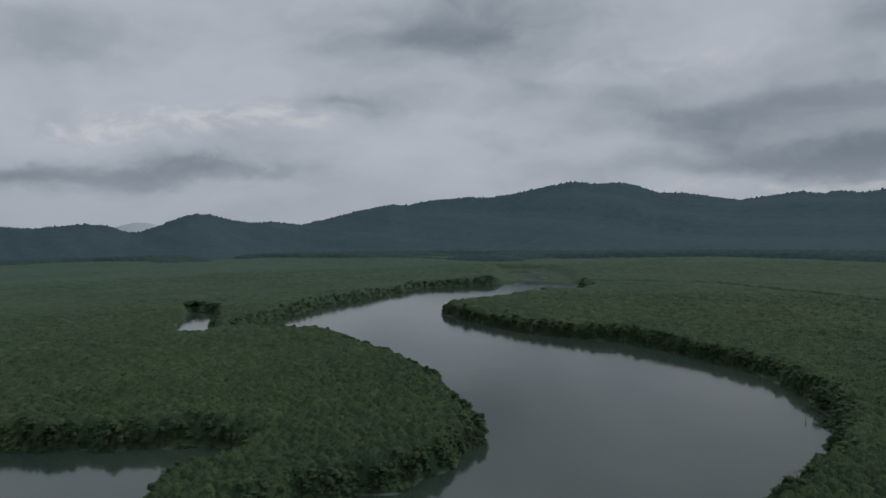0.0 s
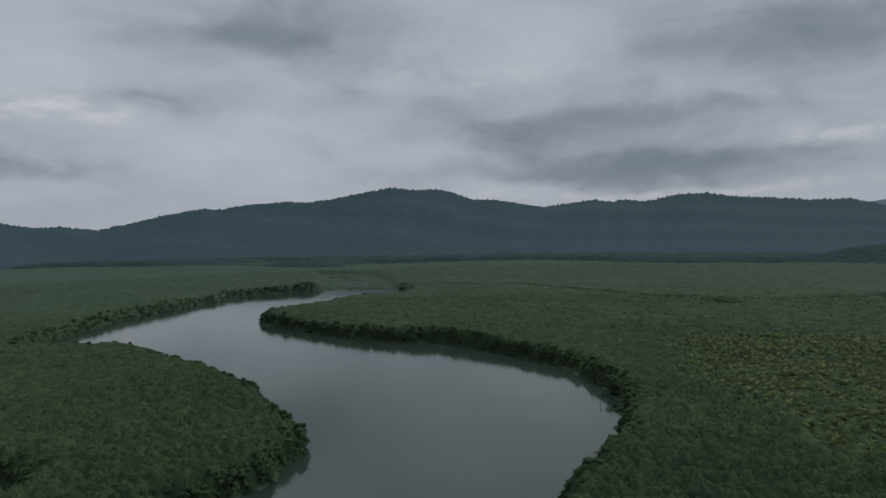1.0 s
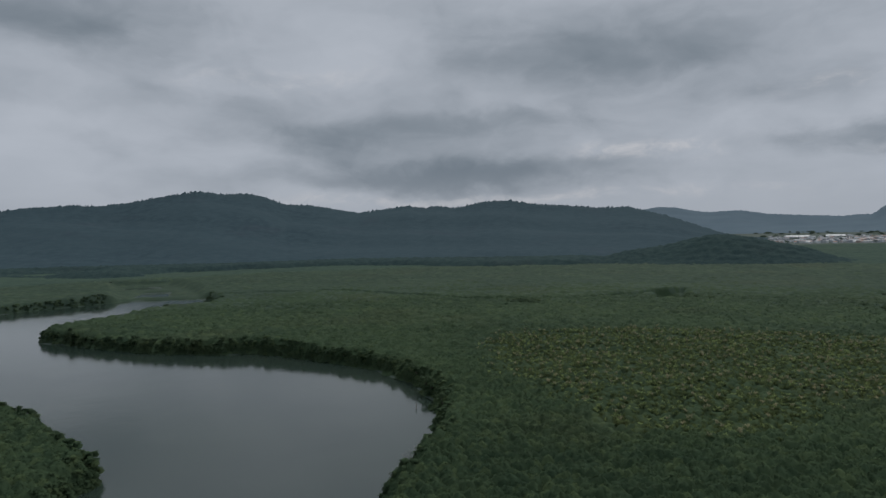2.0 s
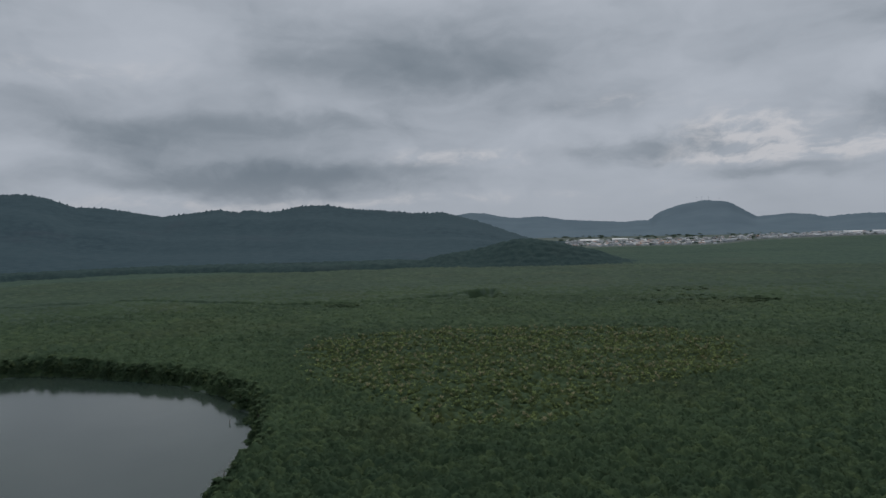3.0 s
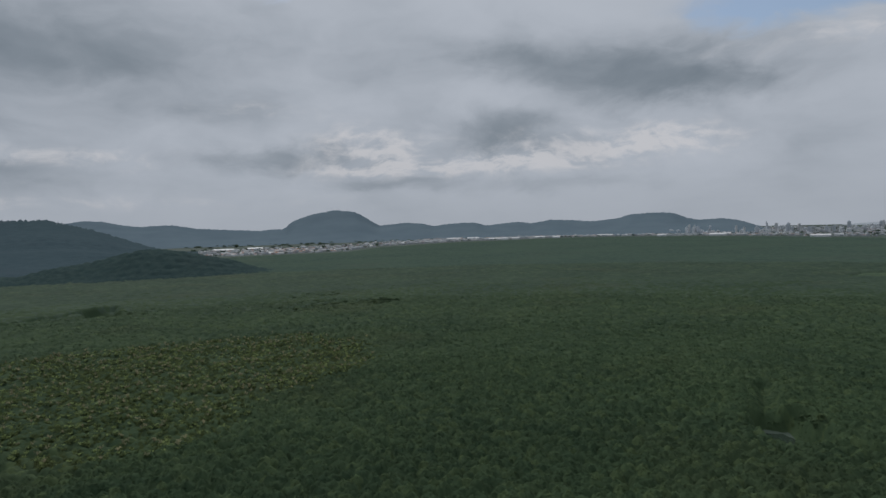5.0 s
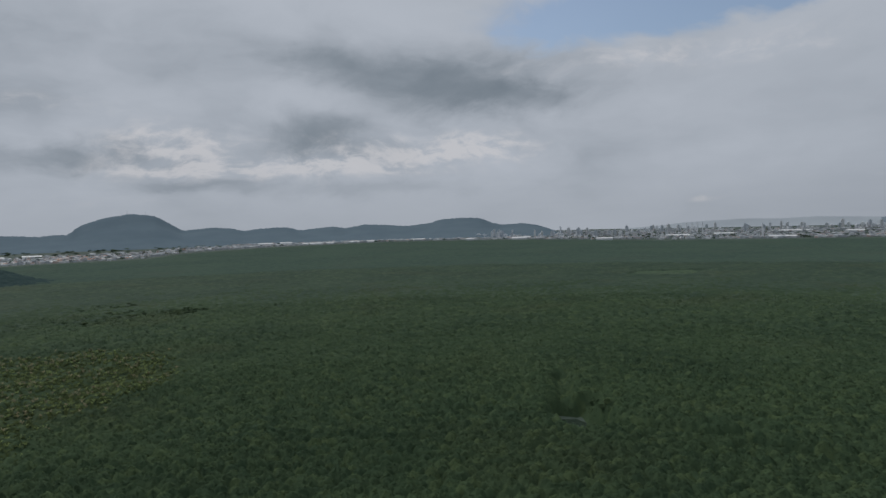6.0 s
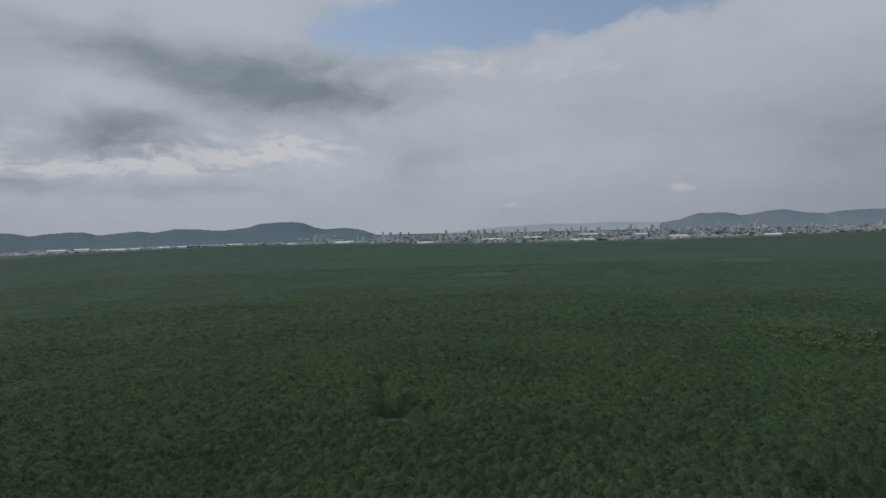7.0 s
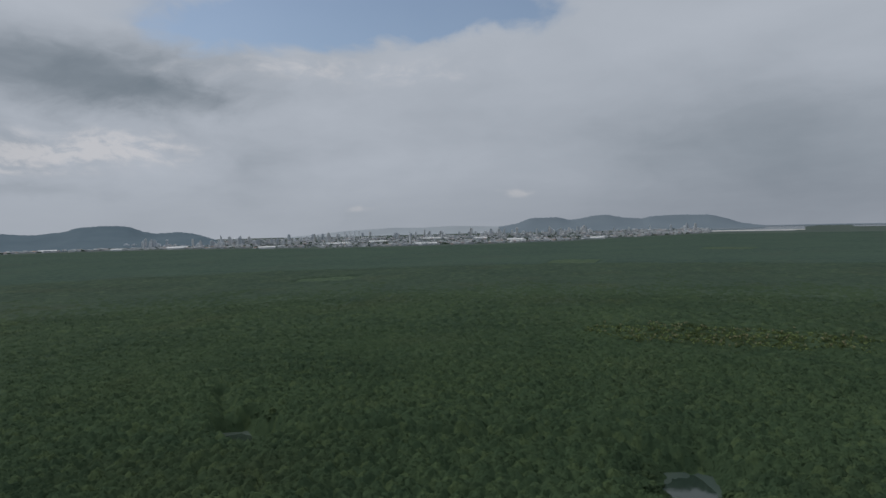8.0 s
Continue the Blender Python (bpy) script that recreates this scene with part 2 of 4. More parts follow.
# ---------------------------------------------------------------- plan of the water
RIVER = [
    (-3, 212), (-6, 225), (-9, 235), (-20, 267), (-34, 296), (-51, 326), (-72, 356), (-92, 386), (-110, 405), (-138, 410),
    (-158, 409), (-172, 430), (-168, 462), (-164, 492), (-152, 550), (-132, 596), (-104, 653), (-86, 672), (-85, 700), (-45, 716), (-8, 728), (28, 740), (62, 725), (90, 706),
    (92, 640), (75, 605), (45, 600), (18, 574), (-11, 543), (-34, 520), (-43, 503), (-38, 494), (-27, 478), (-6, 445), (23, 409), (46, 388),
    (69, 376), (87, 351), (101, 323), (113, 297), (118, 266), (114, 236), (107, 216), (96, 196), (88, 182), (77, 174),
    (70, 163), (60, 154), (40, 122), (-10, 66), (-90, 0), (-240, -60), (-300, 0), (-150, 75), (-95, 125), (-70, 138),
]
SPIT = [(-50, 151), (-35, 163), (-28, 166), (-21, 171), (-13, 183), (-8, 196), (-4, 206)]
RIVER = RIVER + SPIT
CREEK_WEST = [(-330, 175), (-240, 192), (-166, 197), (-141, 197), (-114, 199), (-89, 202), (-78, 192), (-77, 177), (-86, 169), (-90, 157), (-88, 146), (-98, 122), (-170, 70), (-330, 120)]
POND = [(-256, 541), (-233, 528), (-215, 482), (-199, 443), (-180, 402), (-186, 392), (-204, 404), (-215, 430), (-233, 462), (-243, 492)]
REACH_A = [(26, 764), (58, 758), (66, 812), (40, 822)]
REACH_B = [(20, 880), (58, 876), (62, 908), (26, 912)]
SHOAL = [(2, 722), (40, 730), (96, 692), (100, 800), (84, 945), (4, 945)]
POOL = [(106, -123), (117, -129), (122, -138), (118, -143), (110, -141), (102, -131)]
POOL_EAST = [(228, -42), (228, -49), (212, -51), (200, -50), (200, -44), (212, -42)]
POND_SMALL = [(398, 384), (408, 372), (442, 408), (432, 420)]
ESTUARY_A = [(2240, -2623), (1828, -2926), (2520, -4200), (3150, -3755)]
ESTUARY_B = [(2020, -3800), (1610, -3990), (1835, -4545), (2300, -4325)]
WATERS = [RIVER, CREEK_WEST, POND, REACH_A, REACH_B, POOL, POOL_EAST, POND_SMALL, ESTUARY_A, ESTUARY_B]
# creeks hidden under the canopy: points and half width
CREEK_EAST = [(262, -49), (232, -45), (212, -45), (200, -54), (190, -68), (180, -84), (171, -92), (157, -110), (147, -124), (136, -135), (122, -141), (112, -143), (95, -152)]
CREEK_NORTH = [(60, 655), (105, 668), (150, 662), (207, 628), (240, 545), (270, 478), (334, 427), (390, 415), (451, 412)]
FERNS = [(198, 315), (238, 294), (289, 261), (345, 193), (330, 146), (288, 111), (257, 107), (208, 130), (180, 119), (156, 123), (135, 146), (142, 171), (143, 205), (157, 260)]
FERNS_SOUTH = [(292, -268), (236, -321), (172, -345), (152, -306), (202, -276), (253, -236)]
MEADOW_A = [(734, -214), (790, -245), (762, -316), (701, -276)]
MEADOW_B = [(769, -613), (838, -686), (786, -741), (722, -665)]
MEADOW_C = [(883, -1098), (923, -1167), (829, -1209), (799, -1139)]


def to_edge(p, line, closed=True):
    """Distance of points to a line."""
    a = np.array(line, float)
    b = np.roll(a, -1, 0) if closed else a[1:]
    a = a if closed else a[:-1]
    best = np.full(len(p), 1e9)
    for (ax, ay), (bx, by) in zip(a, b):
        dx, dy = bx - ax, by - ay
        s = np.clip(((p[:, 0] - ax) * dx + (p[:, 1] - ay) * dy) / (dx * dx + dy * dy), 0, 1)
        best = np.minimum(best, np.hypot(p[:, 0] - ax - s * dx, p[:, 1] - ay - s * dy))
    return best


def inside(p, line):
    a = np.array(line, float)
    b = np.roll(a, -1, 0)
    odd = np.zeros(len(p), bool)
    for (ax, ay), (bx, by) in zip(a, b):
        if ay != by:
            hit = (p[:, 1] < ay) != (p[:, 1] < by)
            odd ^= hit & (p[:, 0] < ax + (p[:, 1] - ay) * (bx - ax) / (by - ay))
    return odd


def land(p):
    """Metres from the nearest water: positive on land, negative in the water."""
    best = np.full(len(p), 90.0)
    for line in WATERS:
        near = ((p > np.min(line, 0) - 90) & (p < np.max(line, 0) + 90)).all(1)
        if near.any():
            q = p[near]
            d = to_edge(q, line)
            best[near] = np.minimum(best[near], np.where(inside(q, line), -d, d))
    wave = 1.5 * np.sin(p[:, 0] * 0.31 + p[:, 1] * 0.17) + 1.2 * np.sin(p[:, 1] * 0.43 - p[:, 0] * 0.23)
    best = best + np.where(np.abs(best) < 60, wave * 0.7, 0)
    return best


def creek_gap(p):
    """How far the canopy closes over the narrow creeks: 1 where it is whole."""
    gap = np.ones(len(p))
    for line, half, depth in ((CREEK_EAST, 0.8, 0.33), (CREEK_NORTH, 3.0, 0.55)):
        near = ((p > np.min(line, 0) - 30) & (p < np.max(line, 0) + 30)).all(1)
        if near.any():
            gap[near] = np.minimum(gap[near], 1 - depth * (1 - smooth(to_edge(p[near], line, False), half, half + 4.0)))
    return gap


def smooth(v, lo, hi):
    s = np.clip((v - lo) / (hi - lo), 0, 1)
    return s * s * (3 - 2 * s)


def lumps(x, y, scale, seed=0.0):
    """Cheap wavy relief, about -1 to 1."""
    x, y = x / scale + seed, y / scale - seed
    return (np.sin(x + 1.7 * np.sin(y * 0.7)) + np.sin(y * 1.1 + 1.3 * np.sin(x * 0.9)) + np.sin((x + y) * 1.9 + seed)) / 3


def mesh_of(name, verts, faces, mat, sharp=True, outward=None, tone=None):
    """A mesh from arrays of points and of three- or four-cornered faces; foliage also has its crown's outward direction and tone."""
    me = bpy.data.meshes.new(name)
    verts, faces = np.asarray(verts, np.float32), np.asarray(faces, np.int32)
    k = faces.shape[1]
    me.vertices.add(len(verts))
    me.vertices.foreach_set("co", verts.ravel())
    me.loops.add(faces.size)
    me.loops.foreach_set("vertex_index", faces.ravel())
    me.polygons.add(len(faces))
    me.polygons.foreach_set("loop_start", np.arange(0, faces.size, k, dtype=np.int32))
    me.polygons.foreach_set("use_smooth", np.full(len(faces), not sharp))
    me.update(calc_edges=True)
    if outward is not None:
        me.attributes.new("crown_normal", "FLOAT_VECTOR", "POINT").data.foreach_set("vector", np.asarray(outward, np.float32).ravel())
        me.attributes.new("crown_tone", "FLOAT", "POINT").data.foreach_set("value", np.asarray(tone, np.float32).ravel())
    me.materials.append(mat)
    return me


def polar(radii, bearings, height, keep=None):
    """A sheet over rings and bearings (degrees clockwise from y)."""
    r, a = np.meshgrid(radii, np.radians(bearings), indexing="ij")
    x, y = r * np.sin(a), r * np.cos(a)
    p = np.stack([x.ravel(), y.ravel()], 1)
    z = height(p)
    rows, cols = r.shape
    i = np.arange(rows * cols).reshape(rows, cols)
    faces = np.stack([i[:-1, :-1], i[:-1, 1:], i[1:, 1:], i[1:, :-1]], -1).reshape(-1, 4)[:, ::-1]
    if keep is not None:
        ok = keep(p)
        faces = faces[ok[faces].all(1)]
    return np.column_stack([p, z]), faces


# ---------------------------------------------------------------- ground and water
rings = np.concatenate([[0.01], np.linspace(25, 110, 12), 115 * (4930 / 115) ** (np.linspace(0, 1, 150))])
bearings = np.concatenate([np.arange(-45, 160, 0.7), np.arange(160, 315, 3.0), [315.0]])


def ground_height(p):
    d = land(p)
    return -1.6 + 2.1 * smooth(d, -3.0, 1.5) + 0.12 * lumps(p[:, 0], p[:, 1], 9)


v, fcs = polar(rings, bearings, ground_height)
tagged(new("ground", mesh_of("ground", v, fcs, EARTH, sharp=False)), "grey-green marsh ground and mud under the mangroves", "ground", kind="structure")
v, fcs = polar(np.concatenate([[0.01], np.linspace(80, 4950, 60)]), np.arange(-45, 315.1, 3.0), lambda p: np.zeros(len(p)))
tagged(new("water", mesh_of("water", v, fcs, WATER, sharp=False)), "calm grey-brown tidal river water", "river", kind="structure")

# ---------------------------------------------------------------- mangrove canopy
VIEW_A, VIEW_B = -43.0, 158.0


def canopy_top(p):
    """Height of the tree tops over the plain."""
    low = np.where(inside(p, SHOAL), smooth(to_edge(p, SHOAL), 0.0, 12.0), 0.0)
    # canopy lowered round the pool so its water shows from the camera
    pool_dip = 3.5 * smooth(-to_edge(p, POOL), -16.0, -4.0)
    return 8.5 - pool_dip + 0.9 * lumps(p[:, 0], p[:, 1], 38, 2.0) + 0.7 * lumps(p[:, 0], p[:, 1], 9, 5.0) - 5.6 * low


def cells(p, size, seed):
    """Packed round crowns, one to each jittered cell: their relief, and a tone for each crown."""
    ix, iy = np.floor(p[:, 0] / size), np.floor(p[:, 1] / size)
    best, tone = np.full(len(p), -9.0), np.zeros(len(p))
    for dx in (-1, 0, 1):
        for dy in (-1, 0, 1):
            a, b = ix + dx, iy + dy
            h = [np.sin(a * 12.9898 + b * 78.233 + seed + 37.7 * k) * 43758.5453 % 1 for k in range(4)]
            d2 = (p[:, 0] - (a + h[0]) * size) ** 2 + (p[:, 1] - (b + h[1]) * size) ** 2
            lift_i = 0.45 + 0.55 * h[2] - d2 / (0.85 * size) ** 2
            tone = np.where(lift_i > best, h[3], tone)
            best = np.maximum(best, lift_i)
    return np.maximum(best, -0.6), tone


def crown_relief(p):
    """Crowns and their leaf heads; crowns are made broader with distance from the camera."""
    r = np.hypot(p[:, 0], p[:, 1])
    near, mid = 1 - smooth(r, 260, 420), smooth(r, 260, 420) * (1 - smooth(r, 560, 780))
    total, tone = np.zeros(len(p)), np.zeros(len(p))
    for weight, size, rise in ((near, 2.6, 2.2), (mid, 3.8, 2.3), (smooth(r, 560, 780), 6.0, 2.3)):
        on = weight > 0
        if on.any():
            big, shade = cells(p[on], size, 3.0)
            small, _ = cells(p[on], size * 0.4, 9.0)
            total[on] += weight[on] * (rise * big + 0.3 * rise * small)
            tone[on] += weight[on] * shade
    return total, tone


def in_ferns(p):
    found = np.zeros(len(p), bool)
    near = np.hypot(p[:, 0], p[:, 1]) < 460
    q = p[near]
    ragged = q + 9 * np.stack([lumps(q[:, 1], q[:, 0], 13, 4.0), lumps(q[:, 0], q[:, 1], 11, 6.0)], 1)
    found[near] = inside(ragged, FERNS) | inside(ragged, FERNS_SOUTH)
    return found


def in_meadow(p):
    return inside(p, MEADOW_A) | inside(p, MEADOW_B) | inside(p, MEADOW_C)


def sheet_height(p, d=None):
    """The upper side of the closed canopy; d: metres from the water."""
    low = np.where(in_ferns(p), 0.5, 0.0) + np.where(in_meadow(p), 3.0, 0.0)
    bare = np.where(inside(p, SHOAL), 0.35, 1.0)
    full = canopy_top(p) - 0.7 + crown_relief(p)[0] * bare - low
    return -0.8 + full * smooth(land(p) if d is None else d, -0.8, 7.5) * creek_gap(p)


def far_height(p):
    d = land(p)
    bumps = 0.5 * lumps(p[:, 0], p[:, 1], 4.1, 3.0) + 0.35 * lumps(p[:, 0], p[:, 1], 2.2, 8.0)
    return -0.8 + (canopy_top(p) - 0.1 + bumps - 3.0 * in_meadow(p)) * smooth(d, 3.0, 7.0)


PLAIN_END = [(-45, 1800), (-38.5, 1710), (-31, 1600), (-22.7, 1463), (-8.5, 1310), (9, 1103), (20, 1100), (30, 1030), (43, 1000), (51, 1100), (53.5, 1560), (60, 1600), (66, 1640), (69, 1930), (77, 2270), (87, 2490), (97, 2300), (110, 1890), (122, 1890), (130, 2010), (137, 2400), (141, 2650), (160, 2750)]


def plain_end(az):
    return np.interp(az, [a for a, _ in PLAIN_END], [r for _, r in PLAIN_END])


def town_start(az):
    """Where the houses begin behind the mangroves."""
    return plain_end(az) / 0.88


def bearing(p):
    return (np.degrees(np.arctan2(p[:, 0], p[:, 1])) + 45) % 360 - 45


def on_plain(p):
    return np.hypot(p[:, 0], p[:, 1]) < plain_end(np.minimum(bearing(p), 160))


def canopy(name, radii, bearings, label, mats, change):
    """A stretch of the closed canopy; its leaf passes to the haze-tinted tones over the given distances."""
    v, f = polar(radii, bearings, sheet_height, on_plain)
    f = f[(v[f][:, :, 2] > -0.7).any(1)]
    p = v[:, :2]
    shape, shade = crown_relief(p)
    me = mesh_of(name, v, f, mats[0], False)
    normals = np.empty(len(v) * 3, np.float32)
    me.vertex_normals.foreach_get("vector", normals)
    outward = normals.reshape(-1, 3) * np.sign(normals.reshape(-1, 3)[:, 2:] + 1e-6) + (0, 0, 0.12)
    outward /= np.linalg.norm(outward, axis=1, keepdims=True)
    me.attributes.new("crown_normal", "FLOAT_VECTOR", "POINT").data.foreach_set("vector", outward.astype(np.float32).ravel())
    me.attributes.new("crown_tone", "FLOAT", "POINT").data.foreach_set("value", shade.astype(np.float32))
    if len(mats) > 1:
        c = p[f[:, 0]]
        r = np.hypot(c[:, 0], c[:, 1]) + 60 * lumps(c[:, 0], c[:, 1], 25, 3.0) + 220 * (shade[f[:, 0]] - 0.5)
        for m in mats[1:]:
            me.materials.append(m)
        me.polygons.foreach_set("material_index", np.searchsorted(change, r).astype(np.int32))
    return tagged(new(name, me), label, "mangrove", kind="stuff")


canopy("mangrove_canopy", 130 * (960 / 130) ** np.linspace(0, 1, 560), np.arange(-44.5, 159, 0.2), "dark green mangrove crowns packed over the tidal plain", [LEAF, LEAF_FAINT_HAZE, LEAF_HAZE], [370, 620])
canopy("mangrove_canopy", np.concatenate([[0.01], np.linspace(1, 131, 150)]), np.arange(-45, 315.1, 1.0), "dark green mangrove crowns packed over the tidal plain", [LEAF], [])
canopy("mangrove_canopy", np.linspace(130, 620, 250), np.arange(158.5, 316, 0.7), "dark green mangrove crowns packed over the tidal plain", [LEAF], [])
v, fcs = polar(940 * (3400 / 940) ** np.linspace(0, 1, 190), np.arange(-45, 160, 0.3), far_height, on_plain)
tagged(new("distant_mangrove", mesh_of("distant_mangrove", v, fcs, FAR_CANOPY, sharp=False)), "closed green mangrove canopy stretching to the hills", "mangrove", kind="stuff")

for outline in (MEADOW_A, MEADOW_B, MEADOW_C):
    c = np.array(outline, float)
    u = np.linspace(0, 1, 14)
    grid = np.array([[(1 - b) * ((1 - a) * c[0] + a * c[1]) + b * ((1 - a) * c[3] + a * c[2]) for a in u] for b in u]).reshape(-1, 2)
    grid += 6 * np.stack([lumps(grid[:, 1], grid[:, 0], 21, 1.0), lumps(grid[:, 0], grid[:, 1], 17, 2.0)], 1)
    i = np.arange(196).reshape(14, 14)
    fcs = np.stack([i[:-1, :-1], i[:-1, 1:], i[1:, 1:], i[1:, :-1]], -1).reshape(-1, 4)
    ob = new("marsh_meadow", mesh_of("marsh_meadow", np.column_stack([grid, canopy_top(grid) - 1.6 + 0.4 * lumps(grid[:, 0], grid[:, 1], 7)]), fcs, MEADOW_GRASS, sharp=False))
    tagged(ob, "pale green reed clearing in the mangroves", "reeds", kind="stuff")

rng = np.random.default_rng(7)


def scatter(r0, r1, a0, a1, spacing):
    """Jittered points in a ring sector, spacing metres apart."""
    n = int(radians(a1 - a0) * 0.5 * (r1 * r1 - r0 * r0) / spacing**2)
    rows = max(1, int(round(math.sqrt(n))))
    u = (np.arange(n) + rng.random(n)) / n
    vv = (np.arange(n) * 0.6180339887 + 3.0 * rng.normal(size=n) / max(1, rows)) % 1
    r = np.sqrt(r0 * r0 + u * (r1 * r1 - r0 * r0))
    a = np.radians(a0 + (a1 - a0) * vv)
    return np.stack([r * np.sin(a), r * np.cos(a)], 1)


def leaf_cards(centres, wide, high, k, size, low=-0.1, ruffle=0.22):
    """Crowns of k leaf clumps each, on the upper side of an ellipsoid: points, faces, outward directions."""
    n = len(centres)
    up = low + (1 - low) * rng.random((n, k)) ** 0.8
    turn = 2 * np.pi * rng.random((n, k))
    flatness = np.sqrt(np.clip(1 - up * up, 0, 1))
    d = np.stack([flatness * np.cos(turn), flatness * np.sin(turn), up], -1)
    reach = 0.84 + 0.26 * rng.random((n, k, 1))
    half = np.stack([wide, wide, high], -1)[:, None, :]
    at = centres[:, None, :] + d * half * reach
    normal = d * (0.55, 0.55, 1.4) + ruffle * rng.normal(size=d.shape)
    normal /= np.linalg.norm(normal, axis=-1, keepdims=True)
    u = np.cross(normal, rng.normal(size=d.shape))
    u /= np.linalg.norm(u, axis=-1, keepdims=True)
    t = np.cross(normal, u)
    s = size[:, None, None] * (0.6 + 0.7 * rng.random((n, k, 1)))
    corners = [at + s * (0.68 * u - 0.08 * normal), at + s * (0.5 * t - 0.34 * u), at - s * (0.5 * t + 0.34 * u + 0.1 * normal)]
    verts = np.stack(corners, 2).reshape(-1, 3)
    out = 0.4 * d + (0, 0, 0.9) + 0.6 * ruffle * rng.normal(size=d.shape)
    out /= np.linalg.norm(out, axis=-1, keepdims=True)
    return verts, np.arange(n * k * 3).reshape(-1, 3), np.repeat(out.reshape(-1, 3), 3, 0)


def domes(centres, wide, high, sides=6):
    """The closed inner body of each crown, a lumpy dome: points, faces, outward directions."""
    n = len(centres)
    turn = 2 * np.pi * (np.arange(sides) / sides + rng.random((n, 1)))
    rows = []
    for el in (-0.35, 0.75):
        rows.append(np.stack([math.cos(el) * np.cos(turn + el), math.cos(el) * np.sin(turn + el), np.full(turn.shape, math.sin(el))], -1))
    rows.append(np.tile([[[0.0, 0.0, 1.0]]], (n, 1, 1)))
    d = np.concatenate(rows, 1)
    half = np.stack([wide, wide, high], -1)[:, None, :]
    verts = centres[:, None, :] + d * half * (0.82 + 0.26 * rng.random((n, 2 * sides + 1, 1)))
    a, b = np.arange(sides), (np.arange(sides) + 1) % sides
    one = np.concatenate([np.stack([a, b, sides + b], 1), np.stack([a, sides + b, sides + a], 1), np.stack([sides + a, sides + b, 0 * a + 2 * sides], 1)])
    faces = (one[None] + (2 * sides + 1) * np.arange(n)[:, None, None]).reshape(-1, 3)
    out = 0.4 * d + (0, 0, 0.9)
    out /= np.linalg.norm(out, axis=-1, keepdims=True)
    return verts.reshape(-1, 3), faces, out.reshape(-1, 3)


def foliage(name, centres, wide, high, k, size, mat, low=-0.1, ruffle=0.22):
    """Leaf clumps round the inner body of each crown, as one mesh."""
    v1, f1, n1 = domes(centres, wide * 0.93, high * 0.93)
    v2, f2, n2 = leaf_cards(centres, wide, high, k, size, low, ruffle)
    tone = rng.random(len(centres))
    tones = np.concatenate([np.repeat(tone, 13), np.repeat(tone, 3 * k)])
    return mesh_of(name, np.concatenate([v1, v2]), np.concatenate([f1, f2 + len(v1)]), mat, False, np.concatenate([n1, n2]), tones)


def wood(name, p, tops, wide, high, k, size, mat, label, category="mangrove", ruffle=0.22):
    wobble_r = 0.65 + 0.75 * rng.random(len(p)) ** 1.5
    c = np.column_stack([p, tops - high * wobble_r])
    ob = new(name, foliage(name, c, wide * wobble_r, high * wobble_r, k, size * (0.8 + 0.4 * rng.random(len(p))), mat, ruffle=ruffle))
    return tagged(ob, label, category, kind="stuff")


def fronds(name, p, tops, k, long, mat, label):
    """Rosettes of k arching fronds each, on short stalks."""
    n = len(p)
    turn = 2 * np.pi * (np.arange(k) / k + rng.random((n, 1)) + 0.06 * rng.normal(size=(n, k)))
    out = np.stack([np.cos(turn), np.sin(turn), 0 * turn], -1)
    side = np.stack([-np.sin(turn), np.cos(turn), 0 * turn], -1) * 0.17
    reach = long * (0.7 + 0.5 * rng.random((n, k, 1)))
    rise = reach * (0.55 + 0.5 * rng.random((n, k, 1))) * (0, 0, 1)
    root = np.column_stack([p, tops])[:, None, :] + 0 * out
    mid, tip = root + 0.5 * reach * out + rise, root + reach * out + 0.75 * rise
    verts = np.stack([root - 0.4 * side, root + 0.4 * side, mid - side, mid + side, tip], 2).reshape(-1, 3)
    faces = (np.array([(0, 1, 3), (0, 3, 2), (2, 3, 4)])[None] + 5 * np.arange(n * k)[:, None, None]).reshape(-1, 3)
    normal = 0.45 * out + (0, 0, 1.0)
    normal /= np.linalg.norm(normal, axis=-1, keepdims=True)
    tone = np.repeat(rng.random(n), 5 * k)
    return tagged(new(name, mesh_of(name, verts, faces, mat, False, np.repeat(normal.reshape(-1, 3), 5, 0), tone)), label, "ferns", kind="stuff")


def fringe(r0, r1, a0, a1, spacing, wide, high, k, size, stray, leaf, reach, low=0.0):
    """Crowns that hang over the water's edge, reach metres deep."""
    p = scatter(r0, r1, a0, a1, spacing)
    d = land(p)
    ok = on_plain(p) & (d > 0.5) & (d < reach) & ~inside(p, SHOAL)
    ok &= (to_edge(p, CREEK_EAST, False) > 9) & (to_edge(p, CREEK_NORTH, False) > 13)
    p, d = p[ok], d[ok]
    top = sheet_height(p, d) + 0.7 + stray * rng.normal(size=len(p)) - low * rng.random(len(p))
    wood("bank_mangroves", p, top, wide, high, k, size, leaf, "dark green mangrove crowns along the water's edge")


